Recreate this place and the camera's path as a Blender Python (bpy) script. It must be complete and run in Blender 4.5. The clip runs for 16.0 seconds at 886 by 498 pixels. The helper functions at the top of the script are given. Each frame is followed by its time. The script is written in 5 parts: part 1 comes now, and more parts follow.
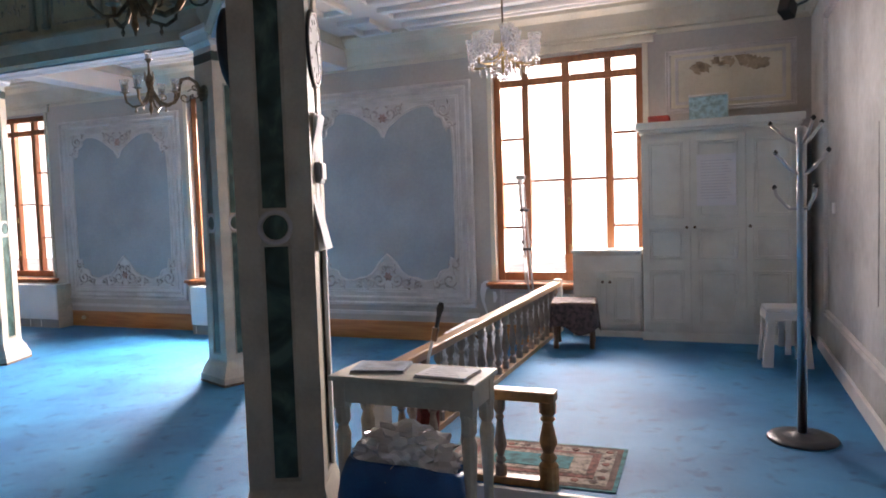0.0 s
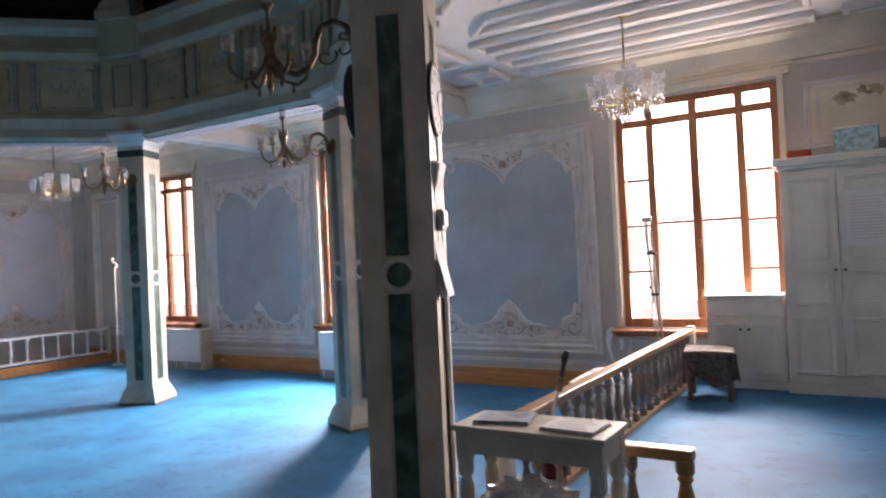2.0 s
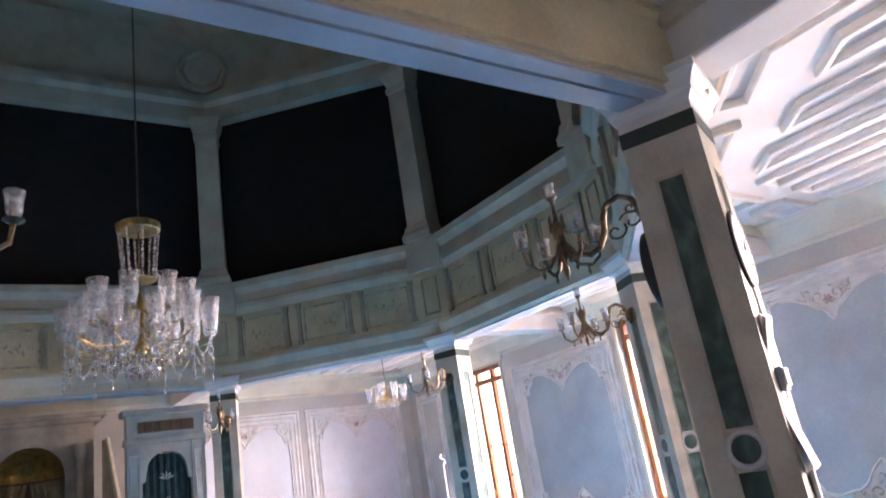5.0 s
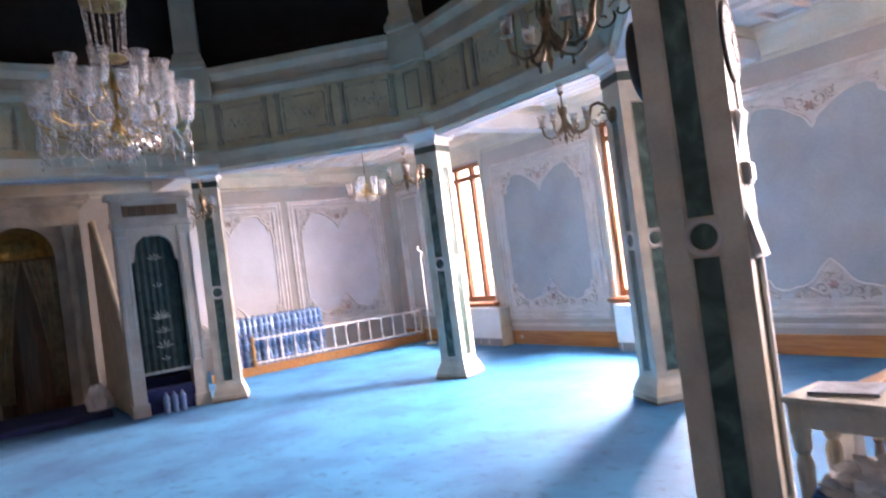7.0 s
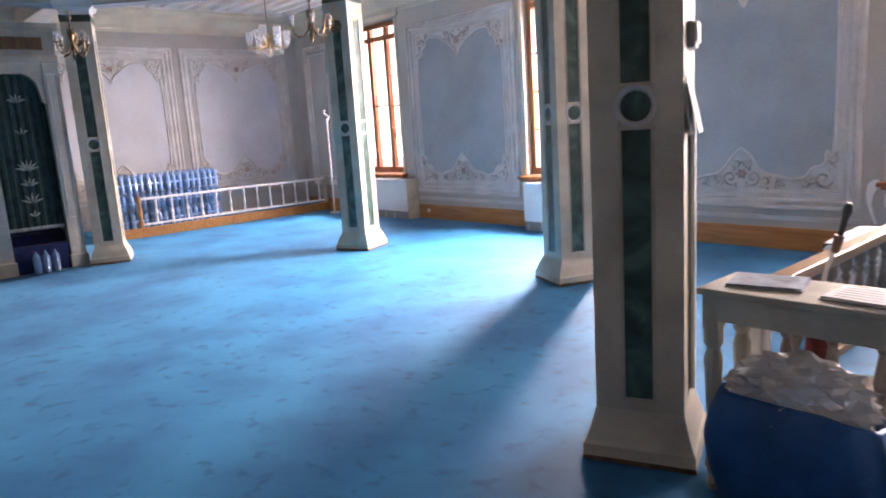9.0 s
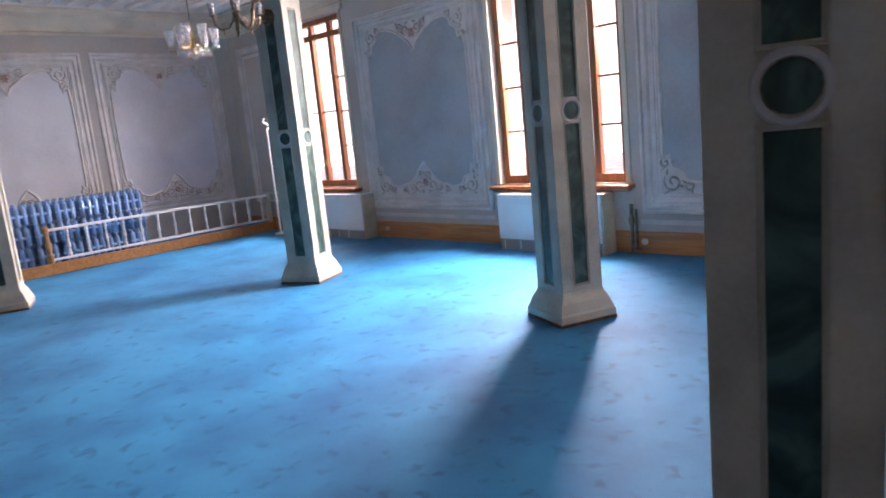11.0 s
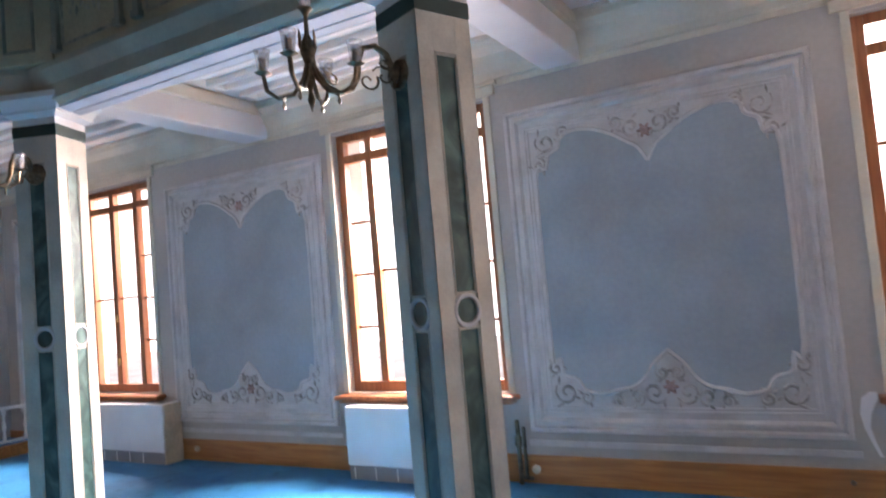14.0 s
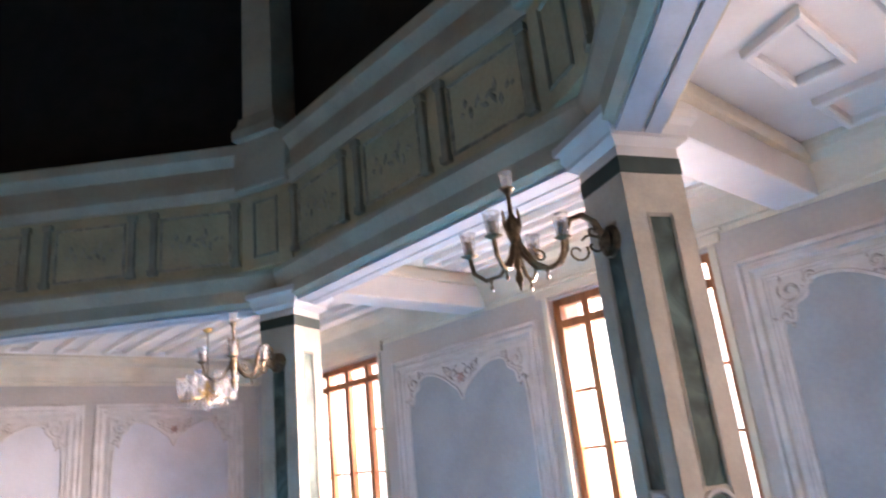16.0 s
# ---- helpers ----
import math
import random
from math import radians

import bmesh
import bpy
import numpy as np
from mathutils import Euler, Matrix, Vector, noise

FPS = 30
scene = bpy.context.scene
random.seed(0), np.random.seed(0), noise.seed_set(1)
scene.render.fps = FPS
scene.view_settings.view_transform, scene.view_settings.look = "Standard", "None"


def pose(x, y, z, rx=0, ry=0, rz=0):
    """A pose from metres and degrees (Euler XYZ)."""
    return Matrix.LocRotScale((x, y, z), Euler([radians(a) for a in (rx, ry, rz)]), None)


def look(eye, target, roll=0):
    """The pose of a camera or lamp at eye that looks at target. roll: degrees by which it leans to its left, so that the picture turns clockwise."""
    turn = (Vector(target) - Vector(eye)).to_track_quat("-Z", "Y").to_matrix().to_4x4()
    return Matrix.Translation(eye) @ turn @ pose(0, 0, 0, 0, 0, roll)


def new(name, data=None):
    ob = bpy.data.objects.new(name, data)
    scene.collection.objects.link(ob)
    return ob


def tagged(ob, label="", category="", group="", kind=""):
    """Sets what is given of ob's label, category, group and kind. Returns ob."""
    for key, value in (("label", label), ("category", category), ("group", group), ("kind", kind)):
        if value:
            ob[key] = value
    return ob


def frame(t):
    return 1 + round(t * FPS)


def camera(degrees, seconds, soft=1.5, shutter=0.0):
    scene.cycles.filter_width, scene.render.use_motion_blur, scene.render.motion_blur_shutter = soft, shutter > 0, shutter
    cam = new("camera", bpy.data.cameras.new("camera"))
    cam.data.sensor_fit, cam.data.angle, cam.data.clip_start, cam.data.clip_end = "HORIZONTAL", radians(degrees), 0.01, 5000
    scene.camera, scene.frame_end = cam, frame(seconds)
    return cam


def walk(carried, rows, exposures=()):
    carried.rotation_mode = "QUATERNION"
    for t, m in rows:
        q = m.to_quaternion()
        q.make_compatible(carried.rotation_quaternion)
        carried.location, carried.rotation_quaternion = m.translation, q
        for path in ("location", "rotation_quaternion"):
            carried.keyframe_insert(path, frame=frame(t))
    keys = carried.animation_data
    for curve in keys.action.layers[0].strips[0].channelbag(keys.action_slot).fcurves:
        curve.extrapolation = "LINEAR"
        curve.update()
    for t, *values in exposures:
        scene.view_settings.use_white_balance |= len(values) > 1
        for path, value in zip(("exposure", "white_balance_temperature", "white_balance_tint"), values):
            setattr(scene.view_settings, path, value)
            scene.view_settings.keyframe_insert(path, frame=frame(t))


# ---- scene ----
cam = camera(65.3, 16.0, soft=1.8, shutter=0.5)
EXPOSURES = [(0, -0.3, 7100, 23), (2, -0.35, 7150, 25), (3, -0.28, 7150, 25), (3.5, -0.05, 7200, 26), (4.2, 0.7, 7250, 28), (6.5, 0.95, 7250, 36), (7.5, 0.36, 7150, 31),
             (9, 0.2, 7150, 28), (11.3, -0.43, 6600, 25), (13, -0.45, 6400, 23), (14.5, 0.13, 7450, 28), (16, 0.42, 7800, 33)]
PATH = [
    (0, (4.063, -4.858, 1.508), (3.317, -3.006, 1.393), -1.9),
    (0.5, (4.069, -4.847, 1.509), (3.274, -3.014, 1.435), -1.7),
    (1, (4.055, -4.839, 1.503), (3.149, -3.056, 1.474), -2.4),
    (1.5, (4.049, -4.809, 1.502), (3.115, -3.041, 1.469), -2.4),
    (2, (4.033, -4.815, 1.513), (2.981, -3.114, 1.542), -2.7),
    (2.5, (4.04, -4.831, 1.539), (2.892, -3.202, 1.7), -5.4),
    (3, (4.022, -4.8, 1.57), (2.848, -3.23, 1.965), -7.5),
    (3.5, (4.035, -4.83, 1.584), (2.797, -3.356, 2.127), -9.8),
    (4, (4.04, -4.855, 1.59), (2.704, -3.541, 2.288), -11.9),
    (4.2, (4.029, -4.867, 1.596), (2.619, -3.651, 2.326), -12.3),
    (6.3, (3.872, -4.735, 1.530), (2.210, -3.672, 1.840), -8.5),
    (6.5, (3.882, -4.741, 1.529), (2.198, -3.687, 1.765), -8.6),
    (7, (3.973, -4.836, 1.497), (2.334, -3.689, 1.528), -7.4),
    (7.5, (4.017, -4.869, 1.482), (2.448, -3.631, 1.412), -6.9),
    (8, (3.969, -4.813, 1.454), (2.485, -3.488, 1.249), -5.9),
    (8.5, (3.896, -4.708, 1.424), (2.479, -3.34, 1.079), -4.8),
    (9, (3.665, -4.535, 1.431), (2.188, -3.235, 1.075), -3.7),
    (9.2, (3.578, -4.459, 1.426), (2.092, -3.178, 1.035), -3.9),
    (11.3, (2.491, -3.666, 1.444), (1.137, -2.238, 1.084), -6.1),
    (11.5, (2.381, -3.619, 1.44), (1.097, -2.137, 1.046), -5.4),
    (12, (2.106, -3.418, 1.441), (1.0, -1.775, 1.165), -5.7),
    (12.5, (1.95, -3.235, 1.496), (0.865, -1.565, 1.31), -6.0),
    (13, (1.809, -2.981, 1.478), (0.772, -1.275, 1.365), -3.0),
    (13.5, (1.696, -2.823, 1.514), (0.747, -1.063, 1.471), -3.8),
    (14, (1.56, -2.651, 1.55), (0.572, -0.916, 1.67), -4.9),
    (14.5, (1.495, -2.54, 1.602), (0.409, -0.874, 1.809), -5.5),
    (15, (1.477, -2.492, 1.634), (0.237, -0.959, 1.969), -4.3),
    (15.5, (1.489, -2.494, 1.678), (0.19, -1.049, 2.152), -4.8),
    (16, (1.478, -2.463, 1.7), (0.087, -1.16, 2.308), -6.1),
]
walk(cam, [(t, look(eye, target, roll)) for t, eye, target, roll in PATH], exposures=EXPOSURES)

# ---- light ----
world = bpy.data.worlds.new("sky")
scene.world = world
world.use_nodes = True
wn = world.node_tree.nodes
sky = wn.new("ShaderNodeTexSky")
sky.sky_type, sky.sun_disc = "NISHITA", False
sky.sun_elevation, sky.sun_rotation = radians(50), radians(180)
world.node_tree.links.new(sky.outputs[0], wn["Background"].inputs[0])
wn["Background"].inputs[1].default_value = 0.12
sun = new("sun", bpy.data.lights.new("sun", "SUN"))
sun.data.energy, sun.data.angle, sun.data.color = 3.0, radians(0.5), (1.0, 0.95, 0.88)
sun.matrix_world = look((0, -20, 24), (0, 0, 0))

WALL_Y, WALL_X, QIBLA_X, SOUTH_Y = 2.40, 4.85, -8.0, -9.53
CEIL = 3.50
STEP = 0.21
SILL, HEAD = 0.70, 3.07
WINDOWS = [(-6.58, -5.02), (-2.41, -0.82), (1.77, 3.35)]

# sky light falling through the window openings, and the light that the sunlit ground outside throws up
def window_lamp(x, watts, y, z, aim_x, aim_z, width, height, spread, color):
    lamp = new("window_daylight", bpy.data.lights.new("window_daylight", "AREA"))
    lamp.data.shape, lamp.data.size, lamp.data.size_y = "RECTANGLE", width, height
    lamp.data.spread, lamp.data.energy, lamp.data.color = radians(spread), watts, color
    lamp.matrix_world = look((x, WALL_Y + y, z), (aim_x, WALL_Y - 0.9, aim_z))


for (wx0, wx1), high, low, shift, wide, out, spread in zip(WINDOWS, (350, 720, 390), (65, 100, 170), (0.0, 0.25, -0.2), (1.1, 0.9, 2.3), (1.3, 0.8, 1.3), (105, 105, 120)):
    mid = (wx0 + wx1) / 2
    window_lamp(mid + shift, high, out, 2.75, mid + shift, 1.6, wide, 1.2, spread, (1.0, 0.95, 0.90))
    window_lamp(mid, low, 0.9, 0.75, mid, 2.2, 1.4, 1.0, 150, (1.0, 0.93, 0.86))


# ---- materials ----
def material(name, color, rough=0.6, metal=0.0, vary=0.12, scale=3.0, fine=40.0, bump=0.15, tint=None, spec=0.5, per_object=0.0):
    """A surface with stains at a large scale and grain at a fine one."""
    m = bpy.data.materials.new(name)
    m.use_nodes = True
    nt = m.node_tree
    b = nt.nodes["Principled BSDF"]
    b.inputs["Roughness"].default_value, b.inputs["Metallic"].default_value = rough, metal
    b.inputs["Specular IOR Level"].default_value = spec
    coord = nt.nodes.new("ShaderNodeTexCoord")
    big, small = nt.nodes.new("ShaderNodeTexNoise"), nt.nodes.new("ShaderNodeTexNoise")
    big.inputs["Scale"].default_value, big.inputs["Detail"].default_value = scale, 5
    small.inputs["Scale"].default_value, small.inputs["Detail"].default_value = fine, 3
    geo = nt.nodes.new("ShaderNodeNewGeometry")
    for n in (big, small):
        nt.links.new(geo.outputs["Position"], n.inputs["Vector"])
    mix = nt.nodes.new("ShaderNodeMix")
    mix.data_type = "RGBA"
    dark = tint or tuple(c * (1 - vary * 2.2) for c in color)
    mix.inputs[6].default_value, mix.inputs[7].default_value = (*dark, 1), (*[min(1, c * (1 + vary * 0.6)) for c in color], 1)
    ramp = nt.nodes.new("ShaderNodeMapRange")
    ramp.inputs[1].default_value, ramp.inputs[2].default_value = 0.33, 0.6
    nt.links.new(big.outputs[0], ramp.inputs[0])
    nt.links.new(ramp.outputs[0], mix.inputs[0])
    mul = nt.nodes.new("ShaderNodeMix")
    mul.data_type, mul.blend_type = "RGBA", "OVERLAY"
    mul.inputs[0].default_value = vary * 1.6
    nt.links.new(mix.outputs[2], mul.inputs[6])
    nt.links.new(small.outputs[0], mul.inputs[7])
    last = mul.outputs[2]
    if per_object:
        info = nt.nodes.new("ShaderNodeObjectInfo")
        hsv = nt.nodes.new("ShaderNodeHueSaturation")
        rng = nt.nodes.new("ShaderNodeMapRange")
        rng.inputs[3].default_value, rng.inputs[4].default_value = 1 - per_object, 1 + per_object
        nt.links.new(info.outputs["Random"], rng.inputs[0])
        nt.links.new(rng.outputs[0], hsv.inputs["Value"])
        nt.links.new(last, hsv.inputs["Color"])
        last = hsv.outputs[0]
    nt.links.new(last, b.inputs["Base Color"])
    if bump:
        bp = nt.nodes.new("ShaderNodeBump")
        bp.inputs["Strength"].default_value, bp.inputs["Distance"].default_value = bump, 0.004
        nt.links.new(small.outputs[0], bp.inputs["Height"])
        nt.links.new(bp.outputs[0], b.inputs["Normal"])
    return m


def carpet_material(name, color, dark):
    """Cut-pile carpet with foot marks brushed into the pile and a silky sheen."""
    m = material(name, color, 0.62, vary=0.10, scale=1.3, fine=260, bump=0.4, tint=dark, spec=0.22)
    nt = m.node_tree
    b = nt.nodes["Principled BSDF"]
    b.inputs["Sheen Weight"].default_value, b.inputs["Sheen Roughness"].default_value = 0.08, 0.35
    b.inputs["Sheen Tint"].default_value = (0.75, 0.9, 1.0, 1)
    geo = nt.nodes.new("ShaderNodeNewGeometry")
    marks = nt.nodes.new("ShaderNodeTexNoise")
    marks.inputs["Scale"].default_value, marks.inputs["Detail"].default_value, marks.inputs["Distortion"].default_value = 8.5, 5, 0.3
    nt.links.new(geo.outputs["Position"], marks.inputs["Vector"])
    rng = nt.nodes.new("ShaderNodeMapRange")
    rng.inputs[1].default_value, rng.inputs[2].default_value = 0.57, 0.68
    rng.inputs[3].default_value, rng.inputs[4].default_value = 0.0, 0.5
    nt.links.new(marks.outputs[0], rng.inputs[0])
    mix = nt.nodes.new("ShaderNodeMix")
    mix.data_type = "RGBA"
    old = b.inputs["Base Color"].links[0].from_socket
    nt.links.new(rng.outputs[0], mix.inputs[0])
    nt.links.new(old, mix.inputs[6])
    mix.inputs[7].default_value = (*[c * 0.5 for c in dark], 1)
    nt.links.new(mix.outputs[2], b.inputs["Base Color"])
    return m


def wood_material(name, color, dark, rough=0.45, axis=0, scale=9.0):
    m = material(name, color, rough, vary=0.1, fine=60, bump=0.1)
    nt = m.node_tree
    b = nt.nodes["Principled BSDF"]
    geo, mapping = nt.nodes.new("ShaderNodeNewGeometry"), nt.nodes.new("ShaderNodeMapping")
    mapping.inputs["Scale"].default_value = [0.7 if k == axis else scale for k in range(3)]
    grain = nt.nodes.new("ShaderNodeTexNoise")
    grain.inputs["Scale"].default_value, grain.inputs["Detail"].default_value, grain.inputs["Distortion"].default_value = 3.0, 6, 0.6
    nt.links.new(geo.outputs["Position"], mapping.inputs["Vector"])
    nt.links.new(mapping.outputs[0], grain.inputs["Vector"])
    ramp = nt.nodes.new("ShaderNodeValToRGB")
    ramp.color_ramp.elements[0].position, ramp.color_ramp.elements[1].position = 0.35, 0.65
    ramp.color_ramp.elements[0].color, ramp.color_ramp.elements[1].color = (*dark, 1), (*color, 1)
    nt.links.new(grain.outputs[0], ramp.inputs[0])
    nt.links.new(ramp.outputs[0], b.inputs["Base Color"])
    return m


def marble_material(name, color, vein):
    """Painted imitation of veined green marble."""
    m = material(name, color, 0.38, vary=0.1, fine=30, bump=0.03)
    nt = m.node_tree
    b = nt.nodes["Principled BSDF"]
    geo = nt.nodes.new("ShaderNodeNewGeometry")
    wave = nt.nodes.new("ShaderNodeTexNoise")
    wave.inputs["Scale"].default_value, wave.inputs["Detail"].default_value, wave.inputs["Distortion"].default_value = 3.5, 8, 2.2
    nt.links.new(geo.outputs["Position"], wave.inputs["Vector"])
    ramp = nt.nodes.new("ShaderNodeValToRGB")
    e = ramp.color_ramp.elements
    e[0].position, e[1].position = 0.38, 0.68
    e[0].color, e[1].color = (*color, 1), (*vein, 1)
    mid = e.new(0.52)
    mid.color = (*[(a * 2 + c) / 3 for a, c in zip(color, vein)], 1)
    nt.links.new(wave.outputs[0], ramp.inputs[0])
    nt.links.new(ramp.outputs[0], b.inputs["Base Color"])
    return m


def glass_material(name, color=(1, 1, 1), rough=0.0, weight=1.0):
    m = bpy.data.materials.new(name)
    m.use_nodes = True
    b = m.node_tree.nodes["Principled BSDF"]
    b.inputs["Base Color"].default_value = (*color, 1)
    b.inputs["Roughness"].default_value, b.inputs["Transmission Weight"].default_value = rough, weight
    b.inputs["IOR"].default_value = 1.45
    return m


def pane_material(name):
    """Thin clear pane: mostly see-through with a gloss on top."""
    m = bpy.data.materials.new(name)
    m.use_nodes = True
    nt = m.node_tree
    gloss, clear, mix = nt.nodes.new("ShaderNodeBsdfGlossy"), nt.nodes.new("ShaderNodeBsdfTransparent"), nt.nodes.new("ShaderNodeMixShader")
    fres, power = nt.nodes.new("ShaderNodeLayerWeight"), nt.nodes.new("ShaderNodeMath")
    power.operation = "POWER"
    power.inputs[1].default_value = 5.0
    nt.links.new(fres.outputs["Facing"], power.inputs[0])
    gloss.inputs["Roughness"].default_value = 0.02
    nt.links.new(power.outputs[0], mix.inputs[0])
    nt.links.new(clear.outputs[0], mix.inputs[1])
    nt.links.new(gloss.outputs[0], mix.inputs[2])
    nt.links.new(mix.outputs[0], nt.nodes["Material Output"].inputs[0])
    return m


def shade_material(name):
    """Thin blown glass, etched a little: half see-through, with a bright gloss."""
    m = bpy.data.materials.new(name)
    m.use_nodes = True
    nt = m.node_tree
    b = nt.nodes["Principled BSDF"]
    b.inputs["Base Color"].default_value, b.inputs["Roughness"].default_value = (0.86, 0.85, 0.88, 1), 0.08
    clear, mix, streak, geo = nt.nodes.new("ShaderNodeBsdfTransparent"), nt.nodes.new("ShaderNodeMixShader"), nt.nodes.new("ShaderNodeTexNoise"), nt.nodes.new("ShaderNodeNewGeometry")
    streak.inputs["Scale"].default_value, streak.inputs["Detail"].default_value = 45, 3
    amount = nt.nodes.new("ShaderNodeMapRange")
    amount.inputs[1].default_value, amount.inputs[2].default_value, amount.inputs[3].default_value, amount.inputs[4].default_value = 0.35, 0.65, 0.10, 0.34
    nt.links.new(geo.outputs["Position"], streak.inputs["Vector"])
    nt.links.new(streak.outputs[0], amount.inputs[0])
    nt.links.new(amount.outputs[0], mix.inputs[0])
    nt.links.new(clear.outputs[0], mix.inputs[1])
    nt.links.new(b.outputs[0], mix.inputs[2])
    nt.links.new(mix.outputs[0], nt.nodes["Material Output"].inputs[0])
    return m


M = {
    "carpet": carpet_material("blue_carpet", (0.022, 0.215, 0.440), (0.011, 0.125, 0.300)),
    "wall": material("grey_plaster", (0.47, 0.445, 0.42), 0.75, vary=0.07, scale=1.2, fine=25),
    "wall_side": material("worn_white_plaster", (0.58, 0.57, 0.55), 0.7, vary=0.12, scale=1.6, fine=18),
    "field": material("blue_painted_field", (0.335, 0.378, 0.412), 0.7, vary=0.07, scale=1.6, fine=30),
    "mould": material("pale_moulding", (0.61, 0.585, 0.575), 0.6, vary=0.08, scale=4),
    "orn": material("stencilled_ornament", (0.49, 0.455, 0.43), 0.7, vary=0.2, scale=14),
    "orn_pale": material("faded_ornament", (0.53, 0.50, 0.48), 0.7, vary=0.15, scale=14),
    "orn_light": material("ornament_ground", (0.60, 0.58, 0.57), 0.7, vary=0.06, scale=5),
    "flower": material("red_flower_paint", (0.43, 0.29, 0.26), 0.7, vary=0.2, scale=20),
    "cream": material("cream_paint", (0.66, 0.61, 0.50), 0.6, vary=0.08, scale=2),
    "cream_dark": material("aged_cream_paint", (0.60, 0.51, 0.33), 0.6, vary=0.10, scale=2.5),
    "white": material("white_paint", (0.78, 0.77, 0.75), 0.5, vary=0.05, scale=3),
    "ceil": material("white_ceiling_paint", (0.74, 0.72, 0.70), 0.55, vary=0.05, scale=1.5),
    "ceil_dark": material("grey_batten_paint", (0.50, 0.49, 0.48), 0.55, vary=0.08, scale=3),
    "blue_trim": material("pale_blue_trim", (0.40, 0.46, 0.53), 0.55, vary=0.06, scale=3),
    "stone": material("pillar_paint", (0.57, 0.52, 0.43), 0.5, vary=0.1, scale=4, fine=60),
    "marble": marble_material("green_marble_paint", (0.019, 0.050, 0.042), (0.095, 0.18, 0.16)),
    "band": material("dark_green_band", (0.035, 0.065, 0.055), 0.45, vary=0.1),
    "window_wood": wood_material("red_brown_window_wood", (0.36, 0.135, 0.055), (0.24, 0.085, 0.033), 0.4, 2),
    "skirting": wood_material("honey_skirting_wood", (0.50, 0.24, 0.08), (0.36, 0.15, 0.05), 0.4, 0),
    "oak": wood_material("oak_rail", (0.42, 0.24, 0.10), (0.28, 0.14, 0.055), 0.35, 1),
    "brown": wood_material("dark_turned_wood", (0.20, 0.11, 0.06), (0.10, 0.055, 0.03), 0.35, 2),
    "pane": pane_material("window_glass"),
    "glass": glass_material("cut_glass", (0.96, 0.96, 1.0), 0.03),
    "brass": material("aged_brass", (0.52, 0.36, 0.15), 0.32, 1.0, vary=0.2, scale=20, bump=0.05),
    "bronze": material("dark_bronze", (0.20, 0.15, 0.10), 0.4, 1.0, vary=0.2, scale=20, bump=0.05),
    "chrome": material("brushed_steel", (0.55, 0.55, 0.56), 0.28, 1.0, vary=0.06, bump=0.03),
    "steel_dark": material("dull_grey_steel", (0.09, 0.09, 0.10), 0.4, 1.0, vary=0.1, bump=0.03),
    "black": material("black_plastic", (0.02, 0.02, 0.022), 0.45, vary=0.1),
    "plastic": material("white_plastic", (0.80, 0.80, 0.80), 0.35, vary=0.03, bump=0.0),
    "paper": material("white_paper", (0.82, 0.82, 0.84), 0.7, vary=0.03, bump=0.02),
    "faint_print": material("faint_print", (0.66, 0.66, 0.70), 0.7, vary=0.1),
    "print": material("grey_print", (0.40, 0.41, 0.45), 0.7, vary=0.1),
    # near-black brown: the gallery's inner darkness put into the colour
    "curtain": material("gallery_inner_dark", (0.012, 0.009, 0.008), 0.9, vary=0.2, scale=6),
    "drape": material("beige_drape", (0.42, 0.33, 0.20), 0.7, vary=0.15, scale=8),
    "gold": material("gilded_plaster", (0.50, 0.32, 0.09), 0.4, 0.6, vary=0.2, scale=12),
    "green_cloth": material("dark_green_velvet", (0.015, 0.045, 0.045), 0.85, vary=0.2, scale=10),
    "silver": material("silver_embroidery", (0.35, 0.40, 0.38), 0.5, 0.3, vary=0.2, scale=30),
    "grille": material("grey_grille", (0.30, 0.31, 0.32), 0.5, vary=0.08),
    "red": material("red_cloth", (0.40, 0.05, 0.04), 0.7, vary=0.15, scale=12),
    "bag": material("blue_woven_bag", (0.012, 0.10, 0.29), 0.38, vary=0.15, scale=7, fine=120, bump=0.3),
    "arch": material("grey_cream_architrave", (0.54, 0.48, 0.37), 0.55, vary=0.08, scale=3),
    "pulpit": material("aged_ivory_paint", (0.52, 0.48, 0.42), 0.55, vary=0.1, scale=3),
    "niche": material("tan_marbled_plaster", (0.42, 0.36, 0.29), 0.5, vary=0.15, scale=3),
    "ivory": material("ivory_paint", (0.60, 0.56, 0.46), 0.45, vary=0.08, scale=5),
    "olive": material("olive_pilaster_paint", (0.36, 0.33, 0.25), 0.6, vary=0.1, scale=5),
    # lighter copy of the blue field, window light put into its colour
    "field_lit": material("window_lit_field", (0.56, 0.57, 0.62), 0.7, vary=0.06, scale=1.6, fine=30),
    "pack_wrap": material("blue_pack_wrap", (0.24, 0.41, 0.72), 0.4, vary=0.15, scale=20),
    "spray": material("faded_spray_paint", (0.48, 0.42, 0.32), 0.65, vary=0.2, scale=12),
    "grey_stain": material("rub_mark", (0.30, 0.29, 0.28), 0.7, vary=0.2, scale=9),
}


# ---- building helpers ----
def part(name, bm, mat, parent=None, label="", smooth=False):
    """Links a bmesh as one mesh object under a thing or part."""
    me = bpy.data.meshes.new(name)
    bmesh.ops.recalc_face_normals(bm, faces=bm.faces)
    bm.to_mesh(me)
    bm.free()
    me.materials.append(M[mat] if isinstance(mat, str) else mat)
    if smooth:
        me.shade_smooth()
    ob = new(name, me)
    if parent:
        ob.parent = parent
    if label:
        tagged(ob, label)
    return ob


def thing(name, m, label, category, group="", kind=""):
    ob = new(name)
    ob.empty_display_size = 0.1
    ob.matrix_world = m
    return tagged(ob, label, category, group, kind)


